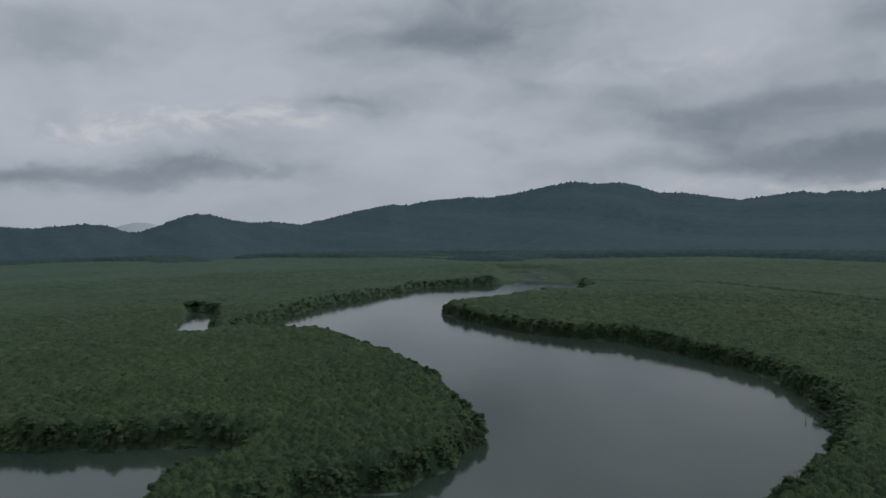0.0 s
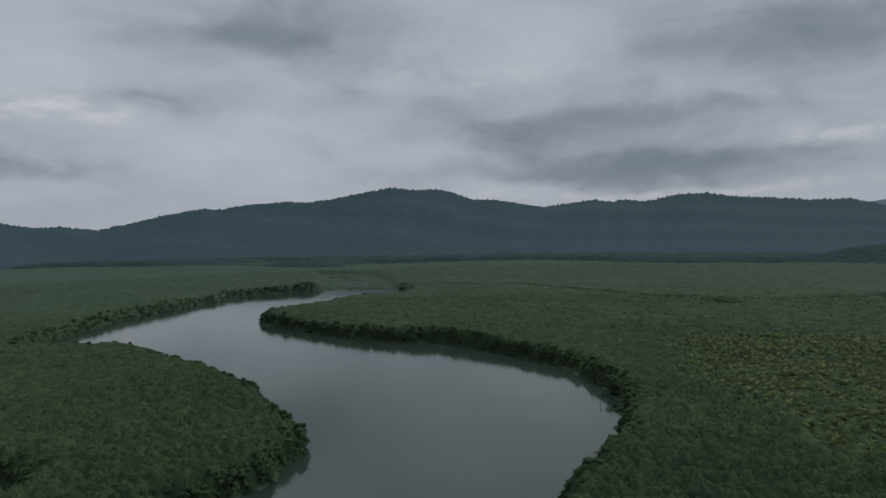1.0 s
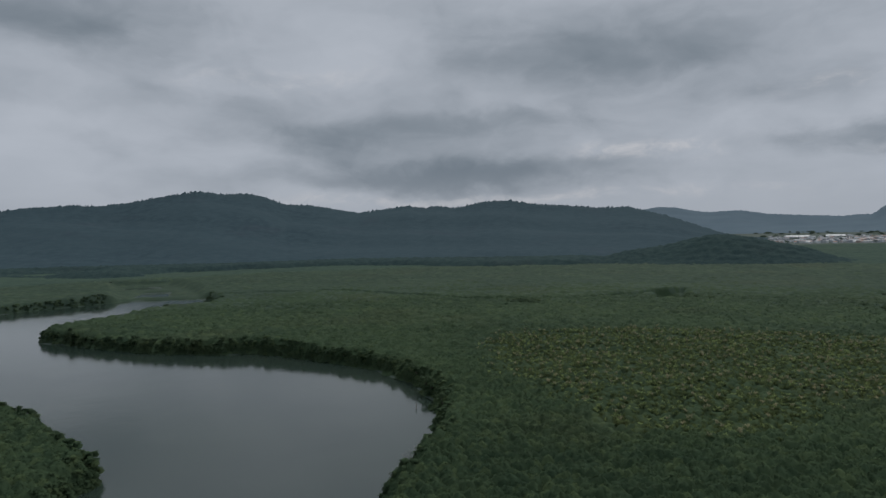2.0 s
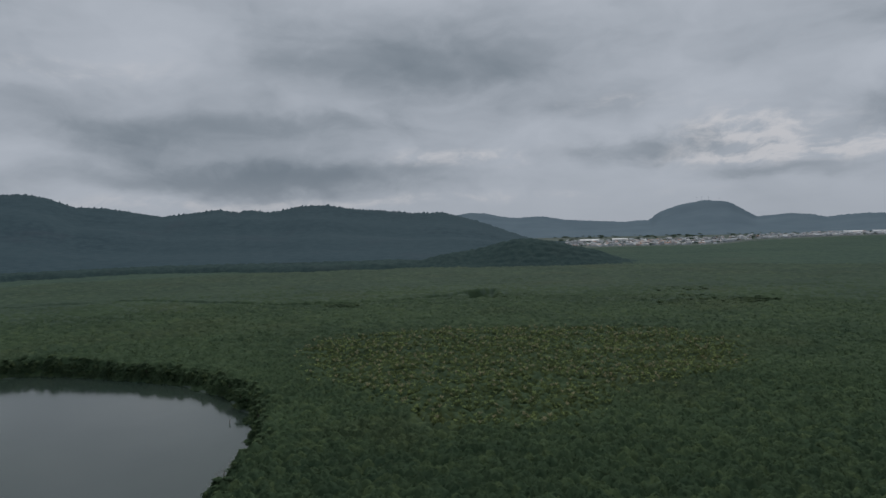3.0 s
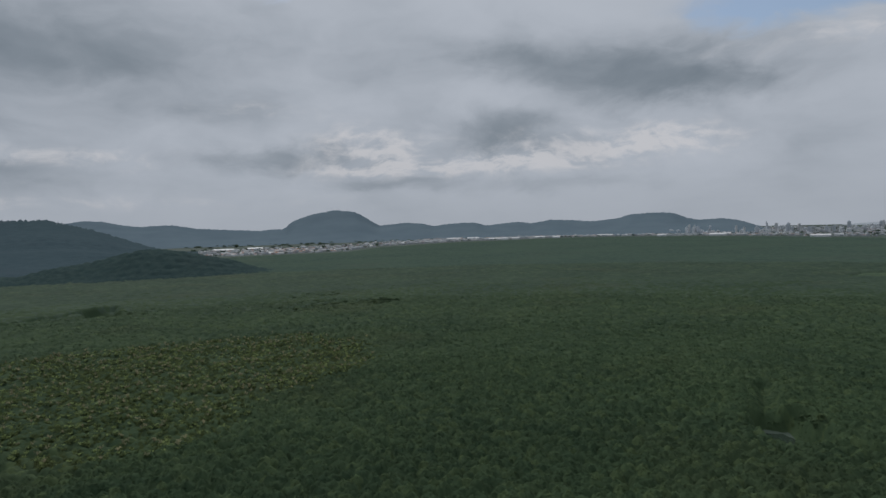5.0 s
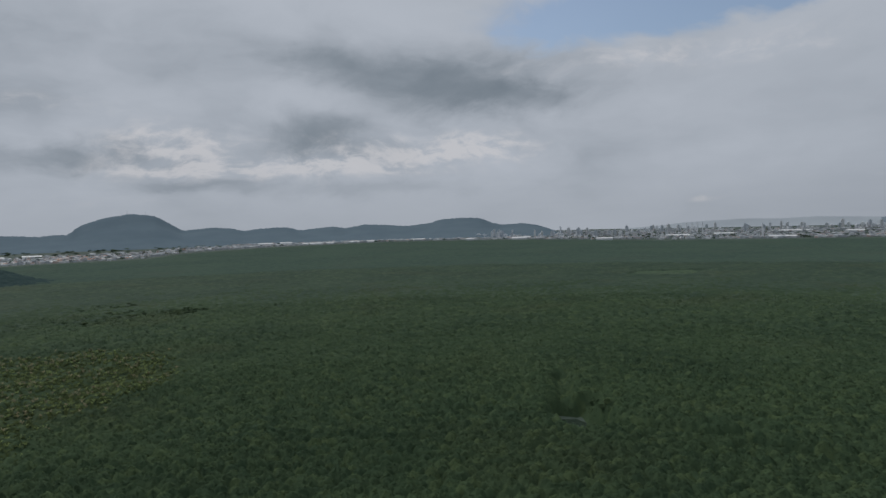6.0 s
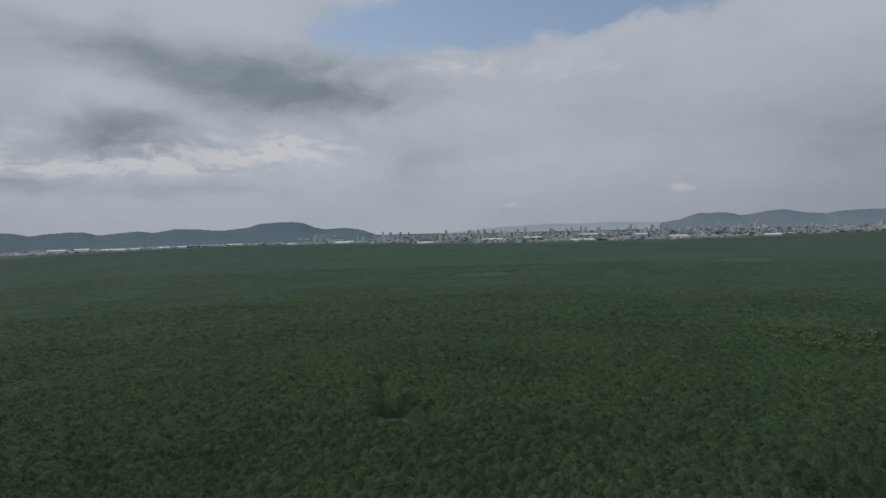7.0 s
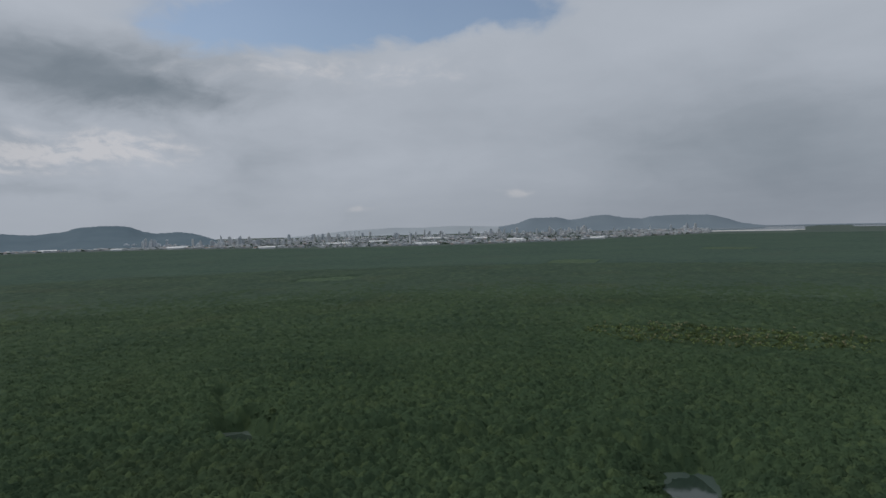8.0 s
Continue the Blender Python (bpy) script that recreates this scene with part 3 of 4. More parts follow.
def leaf_heads(r0, r1, share, size, mat):
    """Loose leaf clumps that break the smooth top of the canopy."""
    n = int(radians(VIEW_B - VIEW_A) * 0.5 * (r1 * r1 - r0 * r0) * share)
    r = np.sqrt(r0 * r0 + rng.random(n) * (r1 * r1 - r0 * r0))
    a = np.radians(VIEW_A + (VIEW_B - VIEW_A) * rng.random(n))
    p = np.stack([r * np.sin(a), r * np.cos(a)], 1)
    d = land(p)
    ok = (d > 2.0) & on_plain(p) & ~inside(p, SHOAL) & ~in_ferns(p) & ~in_meadow(p)
    p, d, step = p[ok], d[ok], 0.35
    z = sheet_height(p, d)
    slope = np.stack([z - sheet_height(p + (step, 0), d), z - sheet_height(p + (0, step), d), np.full(len(p), step)], 1)
    slope /= np.linalg.norm(slope, axis=1, keepdims=True)
    normal = slope + 0.28 * rng.normal(size=slope.shape)
    normal /= np.linalg.norm(normal, axis=1, keepdims=True)
    u = np.cross(normal, rng.normal(size=slope.shape))
    u /= np.linalg.norm(u, axis=1, keepdims=True)
    t = np.cross(normal, u)
    s = size * (0.6 + 0.7 * rng.random((len(p), 1)))
    at = np.column_stack([p, z + 0.10 + 0.12 * rng.random(len(p))])
    verts = np.stack([at + s * (0.68 * u - 0.08 * normal), at + s * (0.5 * t - 0.34 * u), at - s * (0.5 * t + 0.34 * u)], 1).reshape(-1, 3)
    out = slope + 0.35 * normal + (0, 0, 0.1)
    out /= np.linalg.norm(out, axis=1, keepdims=True)
    shade = np.clip(crown_relief(p)[1] + 0.15 * rng.normal(size=len(p)), 0, 1)
    me = mesh_of("leaf_clumps", verts, np.arange(len(verts)).reshape(-1, 3), mat, False, np.repeat(out, 3, 0), np.repeat(shade, 3))
    tagged(new("leaf_clumps", me), "loose green leaf clumps over the mangrove crowns", "foliage", kind="stuff")


leaf_heads(134, 200, 4.5, 0.50, LEAF)
leaf_heads(200, 300, 2.2, 0.62, LEAF)
leaf_heads(300, 400, 0.9, 0.80, LEAF)
leaf_heads(400, 560, 0.35, 1.0, LEAF_FAINT_HAZE)
fringe(320, 950, -26, 45, 2.6, 1.9, 1.5, 16, 0.9, 0.4, LEAF_FAINT_HAZE, 7.0)
fringe(320, 950, -26, 45, 2.0, 1.3, 1.3, 12, 0.8, 0.4, LEAF_FAINT_HAZE, 3.5, 0.8)
fringe(132, 420, VIEW_A, VIEW_B, 1.7, 1.2, 1.1, 24, 0.5, 0.4, LEAF, 4.0, 0.8)
fringe(132, 420, VIEW_A, VIEW_B, 2.2, 1.6, 1.2, 24, 0.5, 0.4, LEAF, 7.0)

# ferns: arching pale fronds over the thicket, and bare stalks among them
for patch_line, gap in ((FERNS, 1.55), (FERNS_SOUTH, 1.9)):
    lo, hi = np.min(patch_line, 0), np.max(patch_line, 0)
    q = lo + (hi - lo) * rng.random((int(np.prod(hi - lo + 20) / gap**2), 2))
    q = q[in_ferns(q + 4 * rng.normal(size=q.shape)) & (land(q) > 2) & (lumps(q[:, 0], q[:, 1], 8, 9.0) + 0.6 * rng.normal(size=len(q)) > -0.5)]
    fronds("fern_fronds", q, canopy_top(q) - 1.3 + 0.8 * rng.random(len(q)), 9, 1.1, LEAF_YELLOW, "arching yellow-green mangrove fern fronds")
    q = q[rng.random(len(q)) < 0.06]
    fronds("dry_fern_fronds", q, canopy_top(q) - 0.3 + 0.9 * rng.random(len(q)), 7, 1.2, FERN_DRY, "pale dry fern fronds above the thicket")

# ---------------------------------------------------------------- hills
# crest lines (bearing, height) placed to fit the skyline in the camera's view
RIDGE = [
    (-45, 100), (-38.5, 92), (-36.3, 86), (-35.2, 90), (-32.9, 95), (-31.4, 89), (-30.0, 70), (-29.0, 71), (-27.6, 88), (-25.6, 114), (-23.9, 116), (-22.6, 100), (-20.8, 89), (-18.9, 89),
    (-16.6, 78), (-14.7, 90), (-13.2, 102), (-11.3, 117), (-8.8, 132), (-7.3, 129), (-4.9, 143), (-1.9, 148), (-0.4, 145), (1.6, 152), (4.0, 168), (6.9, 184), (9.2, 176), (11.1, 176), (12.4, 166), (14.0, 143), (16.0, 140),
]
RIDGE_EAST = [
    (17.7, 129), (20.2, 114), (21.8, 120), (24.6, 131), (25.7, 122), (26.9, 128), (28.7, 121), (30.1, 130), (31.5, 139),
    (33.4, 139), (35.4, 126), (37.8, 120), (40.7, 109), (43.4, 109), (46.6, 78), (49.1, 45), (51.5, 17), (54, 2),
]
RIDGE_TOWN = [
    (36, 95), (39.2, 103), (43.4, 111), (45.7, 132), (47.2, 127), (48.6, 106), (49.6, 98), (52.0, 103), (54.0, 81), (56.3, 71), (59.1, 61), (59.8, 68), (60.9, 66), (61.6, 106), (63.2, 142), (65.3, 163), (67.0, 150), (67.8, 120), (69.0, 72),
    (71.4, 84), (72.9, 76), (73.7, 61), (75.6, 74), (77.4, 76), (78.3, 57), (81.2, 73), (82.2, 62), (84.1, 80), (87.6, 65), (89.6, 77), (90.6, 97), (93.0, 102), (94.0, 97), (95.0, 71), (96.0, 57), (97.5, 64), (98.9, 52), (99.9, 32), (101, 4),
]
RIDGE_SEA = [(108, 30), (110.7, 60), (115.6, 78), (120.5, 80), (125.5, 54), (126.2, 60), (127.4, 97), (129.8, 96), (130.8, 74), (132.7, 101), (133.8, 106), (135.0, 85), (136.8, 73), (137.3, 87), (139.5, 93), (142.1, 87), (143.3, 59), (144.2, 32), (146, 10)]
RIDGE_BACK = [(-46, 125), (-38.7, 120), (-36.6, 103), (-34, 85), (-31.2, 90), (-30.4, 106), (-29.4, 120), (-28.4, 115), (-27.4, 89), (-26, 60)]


def hill_range(name, line, crest, front, mat, label, step=0.12, relief=1.0, drop=500, ridge=0.0):
    """A range of hills: its crest follows line (bearing, height) at crest metres, its foot stands at front(bearing)."""
    az = np.arange(line[0][0], line[-1][0] + 0.01, step)
    top = np.interp(az, [a for a, _ in line], [h for _, h in line])
    kernel = np.hanning(9)
    top = np.convolve(np.pad(top, 4, mode="edge"), kernel / kernel.sum(), mode="valid")
    trees = ridge * (rng.random(len(az)) ** 2 + 0.6 * rng.random(len(az)) - 0.6)
    foot = front(az)
    rows = np.concatenate([np.linspace(0, 1, 34), [1.12, 1.3, 1.6]])
    verts = []
    for s in rows:
        r = foot + (crest - foot) * s if s <= 1 else crest + drop * (s - 1)
        shape = 0.25 * s + 0.75 * s**1.7 if s <= 1 else 1 - 0.8 * (s - 1)
        x, y = r * np.sin(np.radians(az)), r * np.cos(np.radians(az))
        gully = relief * (13 * lumps(x, y, 120, 1.0) + 2.5 * lumps(x, y, 31, 4.0)) * 4 * shape * max(0.0, 1 - shape)
        verts.append(np.stack([x, y, 1.0 + (top - 1) * shape + np.where(top > 25, gully, 0) + (trees if 0.97 < s < 1.2 else 0)], 1))
    verts = np.array(verts)
    i = np.arange(verts.shape[0] * verts.shape[1]).reshape(verts.shape[:2])
    faces = np.stack([i[:-1, :-1], i[:-1, 1:], i[1:, 1:], i[1:, :-1]], -1).reshape(-1, 4)[:, ::-1]
    ob = new(name, mesh_of(name, verts.reshape(-1, 3), faces, mat, sharp=False))
    tagged(ob, label, "hills", kind="structure")


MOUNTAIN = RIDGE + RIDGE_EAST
hill_range("mountain_range", MOUNTAIN, 2000, lambda a: np.interp(a, [44, 54], [0, 1]) * -100 + np.minimum(plain_end(a), 1200 + np.maximum(0, -8.5 - a) * 17) * 0.99, SLOPE, "long forested mountain range, coloured blue-green for haze", step=0.08, ridge=4.5)
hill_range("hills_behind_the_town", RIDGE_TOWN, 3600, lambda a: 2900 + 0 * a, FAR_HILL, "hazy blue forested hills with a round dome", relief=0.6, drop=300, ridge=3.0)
hill_range("hills_in_the_mist", [(106, 2), (109, 18), (111, 36), (113, 44), (115.6, 52), (118, 47), (120.5, 55), (125.5, 40)], 4750, lambda a: 4500 + 0 * a, FARTHEST_HILL, "hills beyond the city, coloured pale for mist", relief=0.3, drop=100)
hill_range("hills_by_the_sea", [(124.6, 40)] + RIDGE_SEA[5:], 4600, lambda a: 4300 + 0 * a, SEA_HILL, "hills beyond the city, coloured blue for haze", relief=0.3, drop=200, ridge=3.0)
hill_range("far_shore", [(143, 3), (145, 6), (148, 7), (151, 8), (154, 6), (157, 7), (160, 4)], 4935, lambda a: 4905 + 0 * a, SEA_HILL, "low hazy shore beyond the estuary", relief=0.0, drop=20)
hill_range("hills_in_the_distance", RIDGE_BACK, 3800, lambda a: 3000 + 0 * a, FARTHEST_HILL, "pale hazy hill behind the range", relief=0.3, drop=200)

# pale strip added in place of the bright water line of the estuary
PALE_STRIP = plain_material("pale_water_stand_in", (0.42, 0.41, 0.39), (0.52, 0.51, 0.49), scale=0.05, rough=0.9, spec=0.1)
v, fcs = polar(np.linspace(3480, 3740, 9), np.arange(138.5, 149, 0.25), lambda p: 1.6 - 2.2 * np.abs(np.hypot(p[:, 0], p[:, 1]) - 3610 + 40 * lumps(p[:, 0], p[:, 1], 160, 2.0)) / 130)
tagged(new("sandbank", mesh_of("sandbank", v, fcs, PALE_STRIP, sharp=False)), "long pale strip standing in for the estuary's bright water", "sandbank", kind="structure")

# wooded knoll on the plain
KNOLL = (790, 650)


def knoll_height(p):
    c, s = math.cos(radians(-52)), math.sin(radians(-52))
    x, y = p[:, 0] - KNOLL[0], p[:, 1] - KNOLL[1]
    along, across = x * c + y * s, -x * s + y * c
    return 3 + 1.9 * lumps(x, y, 3.6, 2.0) + 1.2 * lumps(x, y, 1.9, 7.0) + 42 * np.exp(-((along / 95) ** 2) - (across / 70) ** 2) + 13 * np.exp(-(((along + 130) / 60) ** 2) - (across / 60) ** 2) + 10 * np.exp(-(((along - 105) / 48) ** 2) - (across / 55) ** 2)


side = np.linspace(-260, 260, 181)
gx, gy = np.meshgrid(KNOLL[0] + side, KNOLL[1] + side, indexing="ij")
pts = np.stack([gx.ravel(), gy.ravel()], 1)
zz = knoll_height(pts)
idx = np.arange(len(pts)).reshape(gx.shape)
fcs = np.stack([idx[:-1, :-1], idx[1:, :-1], idx[1:, 1:], idx[:-1, 1:]], -1).reshape(-1, 4)
fcs = fcs[(zz[fcs] > 5.0).any(1)]
tagged(new("knoll", mesh_of("knoll", np.column_stack([pts, zz]), fcs, KNOLL_WOOD, sharp=False)), "low wooded knoll rising from the plain", "hill", kind="structure")
# taller dark woods along the foot of the mountains


def belt_mask(p):
    back = plain_end(bearing(p)) - np.hypot(p[:, 0], p[:, 1])
    return smooth(150 * lumps(p[:, 0], p[:, 1], 110, 3.0) + 45 + 15 * lumps(p[:, 0], p[:, 1], 23, 1.0) - back, -20, 40)


def belt_height(p):
    return 4 + 11 * belt_mask(p) + 1.6 * lumps(p[:, 0], p[:, 1], 3.8, 2.0) + 1.0 * lumps(p[:, 0], p[:, 1], 2.1, 5.0)


v, fcs = polar(850 * (1850 / 850) ** np.linspace(0, 1, 150), np.arange(-44, 48, 0.16), belt_height, lambda p: (belt_mask(p) > 0.05) & (np.hypot(p[:, 0], p[:, 1]) < plain_end(bearing(p)) + 60))
tagged(new("foothill_forest", mesh_of("foothill_forest", v, fcs, KNOLL_WOOD, sharp=False)), "dark tall forest along the foot of the mountains", "forest", kind="stuff")

# clumps of taller dark trees on the plain
for x, y, wide_x in ((475, 241, 34), (505, 205, 26), (410, 376, 22), (540, 270, 30), (300, 430, 16), (-310, 560, 22), (-265, 545, 18)):
    q = np.stack([x + wide_x * rng.normal(size=60) * 0.6, y + wide_x * 0.4 * rng.normal(size=60)], 1)
    q = q[land(q) > 3]
    wood("tree_clump", q, 8.6 + 0.9 * rng.random(len(q)), 3.4, 1.6, 24, 1.0, LEAF, "clump of taller dark trees in the mangroves", "trees")

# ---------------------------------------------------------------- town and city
# render, concrete and glass are paled and blued to imitate distance haze
WALLS = [plain_material("hazed_pale_render", (0.58, 0.61, 0.65), (0.68, 0.70, 0.73), scale=0.2), plain_material("hazed_sand_render", (0.47, 0.48, 0.50), (0.55, 0.56, 0.57), scale=0.2), plain_material("hazed_grey_concrete", (0.40, 0.44, 0.49), (0.48, 0.52, 0.57), scale=0.2), plain_material("brick_wall", (0.36, 0.30, 0.28), (0.44, 0.37, 0.34), scale=0.5)]
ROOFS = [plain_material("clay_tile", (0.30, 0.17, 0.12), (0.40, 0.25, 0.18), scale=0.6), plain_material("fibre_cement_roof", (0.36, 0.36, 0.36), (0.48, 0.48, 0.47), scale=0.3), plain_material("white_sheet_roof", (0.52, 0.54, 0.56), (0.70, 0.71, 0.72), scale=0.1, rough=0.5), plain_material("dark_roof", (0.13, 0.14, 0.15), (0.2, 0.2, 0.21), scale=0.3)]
GLASS = plain_material("hazed_window_glass", (0.38, 0.42, 0.46), (0.43, 0.47, 0.51), scale=0.3, rough=0.2, spec=0.5)


def box(bm, x0, x1, y0, y1, z0, z1):
    c = [bm.verts.new((x, y, z)) for z in (z0, z1) for x, y in ((x0, y0), (x1, y0), (x1, y1), (x0, y1))]
    for f in ((3, 2, 1, 0), (4, 5, 6, 7), (0, 1, 5, 4), (1, 2, 6, 5), (2, 3, 7, 6), (3, 0, 4, 7)):
        bm.faces.new([c[k] for k in f])


def part(name, bm, mat, parent=None, label=""):
    me = bpy.data.meshes.new(name)
    bm.to_mesh(me)
    bm.free()
    me.materials.append(mat)
    ob = new(name, me)
    if parent:
        ob.parent = parent
    return tagged(ob, label) if label else ob


def gable(bm, wide, deep, z, rise, eave=0.5):
    x, y = wide / 2 + eave, deep / 2 + eave
    low = [bm.verts.new(c) for c in ((-x, -y, z), (x, -y, z), (x, y, z), (-x, y, z))]
    top = [bm.verts.new(c) for c in ((-x, 0, z + rise), (x, 0, z + rise))]
    for f in ((low[0], low[1], top[1], top[0]), (low[2], low[3], top[0], top[1]), (low[1], low[2], top[1]), (low[3], low[0], top[0]), tuple(reversed(low))):
        bm.faces.new(f)


def house(wide, deep, high, wall_mat, roof_mat, label):
    base = tagged(new("house"), label, "house", "houses of the town")
    bm = bmesh.new()
    box(bm, -wide / 2, wide / 2, -deep / 2, deep / 2, 0, high)
    part("wall", bm, wall_mat, base)
    bm = bmesh.new()
    gable(bm, wide, deep, high, 1.8)
    part("roof", bm, roof_mat, base)
    return base


def apartment(wide, deep, floors, wall_mat, label):
    """A tower block: floor slabs standing proud of set-back window bands, flat roof with a tank room."""
    base = tagged(new("apartment_building"), label, "apartment building", "tower blocks of the city")
    high = floors * 3.0
    bm = bmesh.new()
    box(bm, -wide / 2 + 0.5, wide / 2 - 0.5, -deep / 2 + 0.5, deep / 2 - 0.5, 0, high - 0.2)
    part("window_band", bm, GLASS, base)
    bm = bmesh.new()
    levels = [(0.6, 0.0)]
    for k in range(floors):
        levels += [(0.6, 3.0 * k + 1.1), (0.0, 3.0 * k + 1.1), (0.0, 3.0 * k + 3.0), (0.6, 3.0 * k + 3.0)]
    loops = [[bm.verts.new((x * (wide / 2 - inset), y * (deep / 2 - inset), z)) for x, y in ((-1, -1), (1, -1), (1, 1), (-1, 1))] for inset, z in levels]
    for a, b in zip(loops, loops[1:]):
        for k in range(4):
            bm.faces.new((a[k], a[(k + 1) % 4], b[(k + 1) % 4], b[k]))
    bm.faces.new(loops[-1])
    part("wall", bm, wall_mat, base)
    bm = bmesh.new()
    box(bm, -wide / 5, wide / 5, -deep / 5, deep / 5, high + 0.06, high + 4.5)
    part("tank_room", bm, wall_mat, base)
    return base


def warehouse(long_side, deep, high, roof_mat, label):
    base = tagged(new("warehouse"), label, "warehouse", "warehouses along the marsh")
    bm = bmesh.new()
    box(bm, -long_side / 2, long_side / 2, -deep / 2, deep / 2, 0, high)
    part("wall", bm, WALLS[0], base)
    bm = bmesh.new()
    gable(bm, long_side, deep, high, 3.5, 1.0)
    part("roof", bm, roof_mat, base)
    return base


def at_bearing(az, r, z=0.4, spin=0.0):
    return pose(r * math.sin(radians(az)), r * math.cos(radians(az)), z, 0, 0, -az + spin)


def spread(kinds, places):
    """Copies of the kinds in turn at the places; the first of each kind takes its own first place."""
    used = set()
    for n, m in enumerate(places):
        k = kinds[n % len(kinds)]
        if id(k) in used:
            copy_thing(k, m).matrix_basis = m
        else:
            k.matrix_basis = m
            used.add(id(k))


pick = random.Random(5)
HOUSES = [
    house(11, 9, 4.0, WALLS[0], ROOFS[0], "small white rendered house with a clay tile roof"),
    house(13, 9, 6.0, WALLS[1], ROOFS[0], "two-storey sand-coloured house with a clay tile roof"),
    house(12, 10, 5.0, WALLS[0], ROOFS[1], "white house with a grey fibre-cement roof"),
    house(10, 9, 6.5, WALLS[3], ROOFS[1], "bare brick house with a grey sheet roof"),
    house(15, 10, 5.0, WALLS[0], ROOFS[2], "white house with a white sheet-metal roof"),
    house(12, 9, 6.0, WALLS[2], ROOFS[3], "grey concrete house with a dark roof"),
]
places = []
for n in range(290):
    if n < 190:
        az = pick.triangular(53.6, 71, 60)
        r = float(town_start(az)) + 25 + 420 * pick.random() ** 1.3
    else:
        az = pick.uniform(70, 140)
        r = float(town_start(az)) + 25 + 260 * pick.random() ** 1.3
    places.append(at_bearing(az, r, 0.4, pick.choice((0, 90, 12, -20)) + pick.uniform(-8, 8)) @ Matrix.Scale(pick.uniform(0.55, 0.85), 4))
spread(HOUSES, places)

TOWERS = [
    apartment(20, 15, 8, WALLS[0], "white tower block with haze-pale window bands"),
    apartment(17, 15, 12, WALLS[2], "grey concrete tower block with haze-pale window bands"),
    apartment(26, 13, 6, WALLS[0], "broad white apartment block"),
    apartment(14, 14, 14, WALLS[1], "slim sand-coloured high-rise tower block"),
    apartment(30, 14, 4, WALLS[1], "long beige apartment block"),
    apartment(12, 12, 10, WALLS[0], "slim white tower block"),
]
places = []
for n in range(190):
    if n < 22:
        az, r = pick.triangular(93, 100, 96), pick.uniform(2850, 3300)
    elif n < 60:
        az, r = pick.uniform(99, 110), pick.uniform(2800, 3700)
    elif n < 150:
        az, r = pick.uniform(108, 132), pick.uniform(3200, 4200)
    else:
        az, r = pick.uniform(128, 141), pick.uniform(3700, 4250)
    places.append(at_bearing(az, r, 0.4, pick.uniform(-35, 35)) @ Matrix.Diagonal((pick.uniform(0.45, 0.85), 0.8, pick.uniform(0.5, 0.95), 1)))
spread(TOWERS, places)
copy_thing(TOWERS[1], at_bearing(105.0, 3000, 0.4, 0))
copy_thing(TOWERS[1], at_bearing(105.5, 3010, 0.4, 0))
copy_thing(TOWERS[1], at_bearing(102.7, 3000, 0.4, 0))
copy_thing(TOWERS[5], at_bearing(95.0, 2850, 0.4, 0))
copy_thing(TOWERS[5], at_bearing(95.5, 2850, 0.4, 0))

# bearing, distance, length
SHEDS = [(79.4, 2700, 80), (80.9, 2720, 30), (83, 2800, 42), (84.4, 2800, 30), (75.5, 2900, 60), (77.2, 2950, 50), (97.4, 2650, 60), (97.6, 2750, 70), (93.1, 2700, 35), (104.6, 2330, 55), (118.9, 3050, 150), (118.2, 2240, 75), (110.5, 2550, 80), (114, 2700, 70), (56, 2250, 60), (58.5, 2300, 50), (126, 2500, 60), (133, 2500, 50), (88.5, 2900, 60), (123, 2900, 60)]
shed = warehouse(70, 16, 5, ROOFS[2], "long white sheet-metal warehouse")
for n, (az, r, long_side) in enumerate(SHEDS):
    m = at_bearing(az, r, 0.4, 4 * math.sin(n * 2.1)) 
    thing = shed if n == 0 else copy_thing(shed, m)
    thing.matrix_basis = m @ Matrix.Diagonal((long_side / 70, 1, 1, 1))


def chimney(high, radius, label):
    base = tagged(new("factory_chimney"), label, "chimney", "factory chimneys")
    bm = bmesh.new()
    bmesh.ops.create_cone(bm, cap_ends=True, segments=12, radius1=radius, radius2=radius * 0.65, depth=high, matrix=Matrix.Translation((0, 0, high / 2)))
    part("stack", bm, WALLS[0], base)
    bm = bmesh.new()
    bmesh.ops.create_cone(bm, cap_ends=True, segments=12, radius1=radius * 0.78, radius2=radius * 0.78, depth=2.0, matrix=Matrix.Translation((0, 0, high - 1)))
    part("rim", bm, WALLS[2], base)
    return base


stack = chimney(46, 2.6, "tall pale factory chimney")
stack.matrix_basis = at_bearing(116.8, 2250)
for az, r in ((111.2, 3000), (111.6, 3000), (112.0, 3010), (112.4, 3020), (100.9, 2950)):
    copy_thing(stack, at_bearing(az, r))

def mast(high, label):
    """A lattice mast: three legs, rungs and a dish platform."""
    base = tagged(new("antenna_mast"), label, "mast", "masts on the hill")
    bm = bmesh.new()
    for k in range(3):
        a = 2 * math.pi * k / 3
        foot, tip = Vector((math.cos(a) * 1.4, math.sin(a) * 1.4, -3)), Vector((math.cos(a) * 0.3, math.sin(a) * 0.3, high))
        side = (tip - foot).orthogonal().normalized() * 0.25
        vs = [bm.verts.new(foot - side), bm.verts.new(foot + side), bm.verts.new(tip + side), bm.verts.new(tip - side)]
        bm.faces.new(vs)
    part("legs", bm, WALLS[2], base)
    bm = bmesh.new()
    box(bm, -1.0, 1.0, -1.0, 1.0, high * 0.8, high * 0.86)
    part("platform", bm, WALLS[2], base)
    return base


first = mast(20, "thin lattice antenna mast on the dome hill")
first.matrix_basis = at_bearing(64.6, 3585, 160)
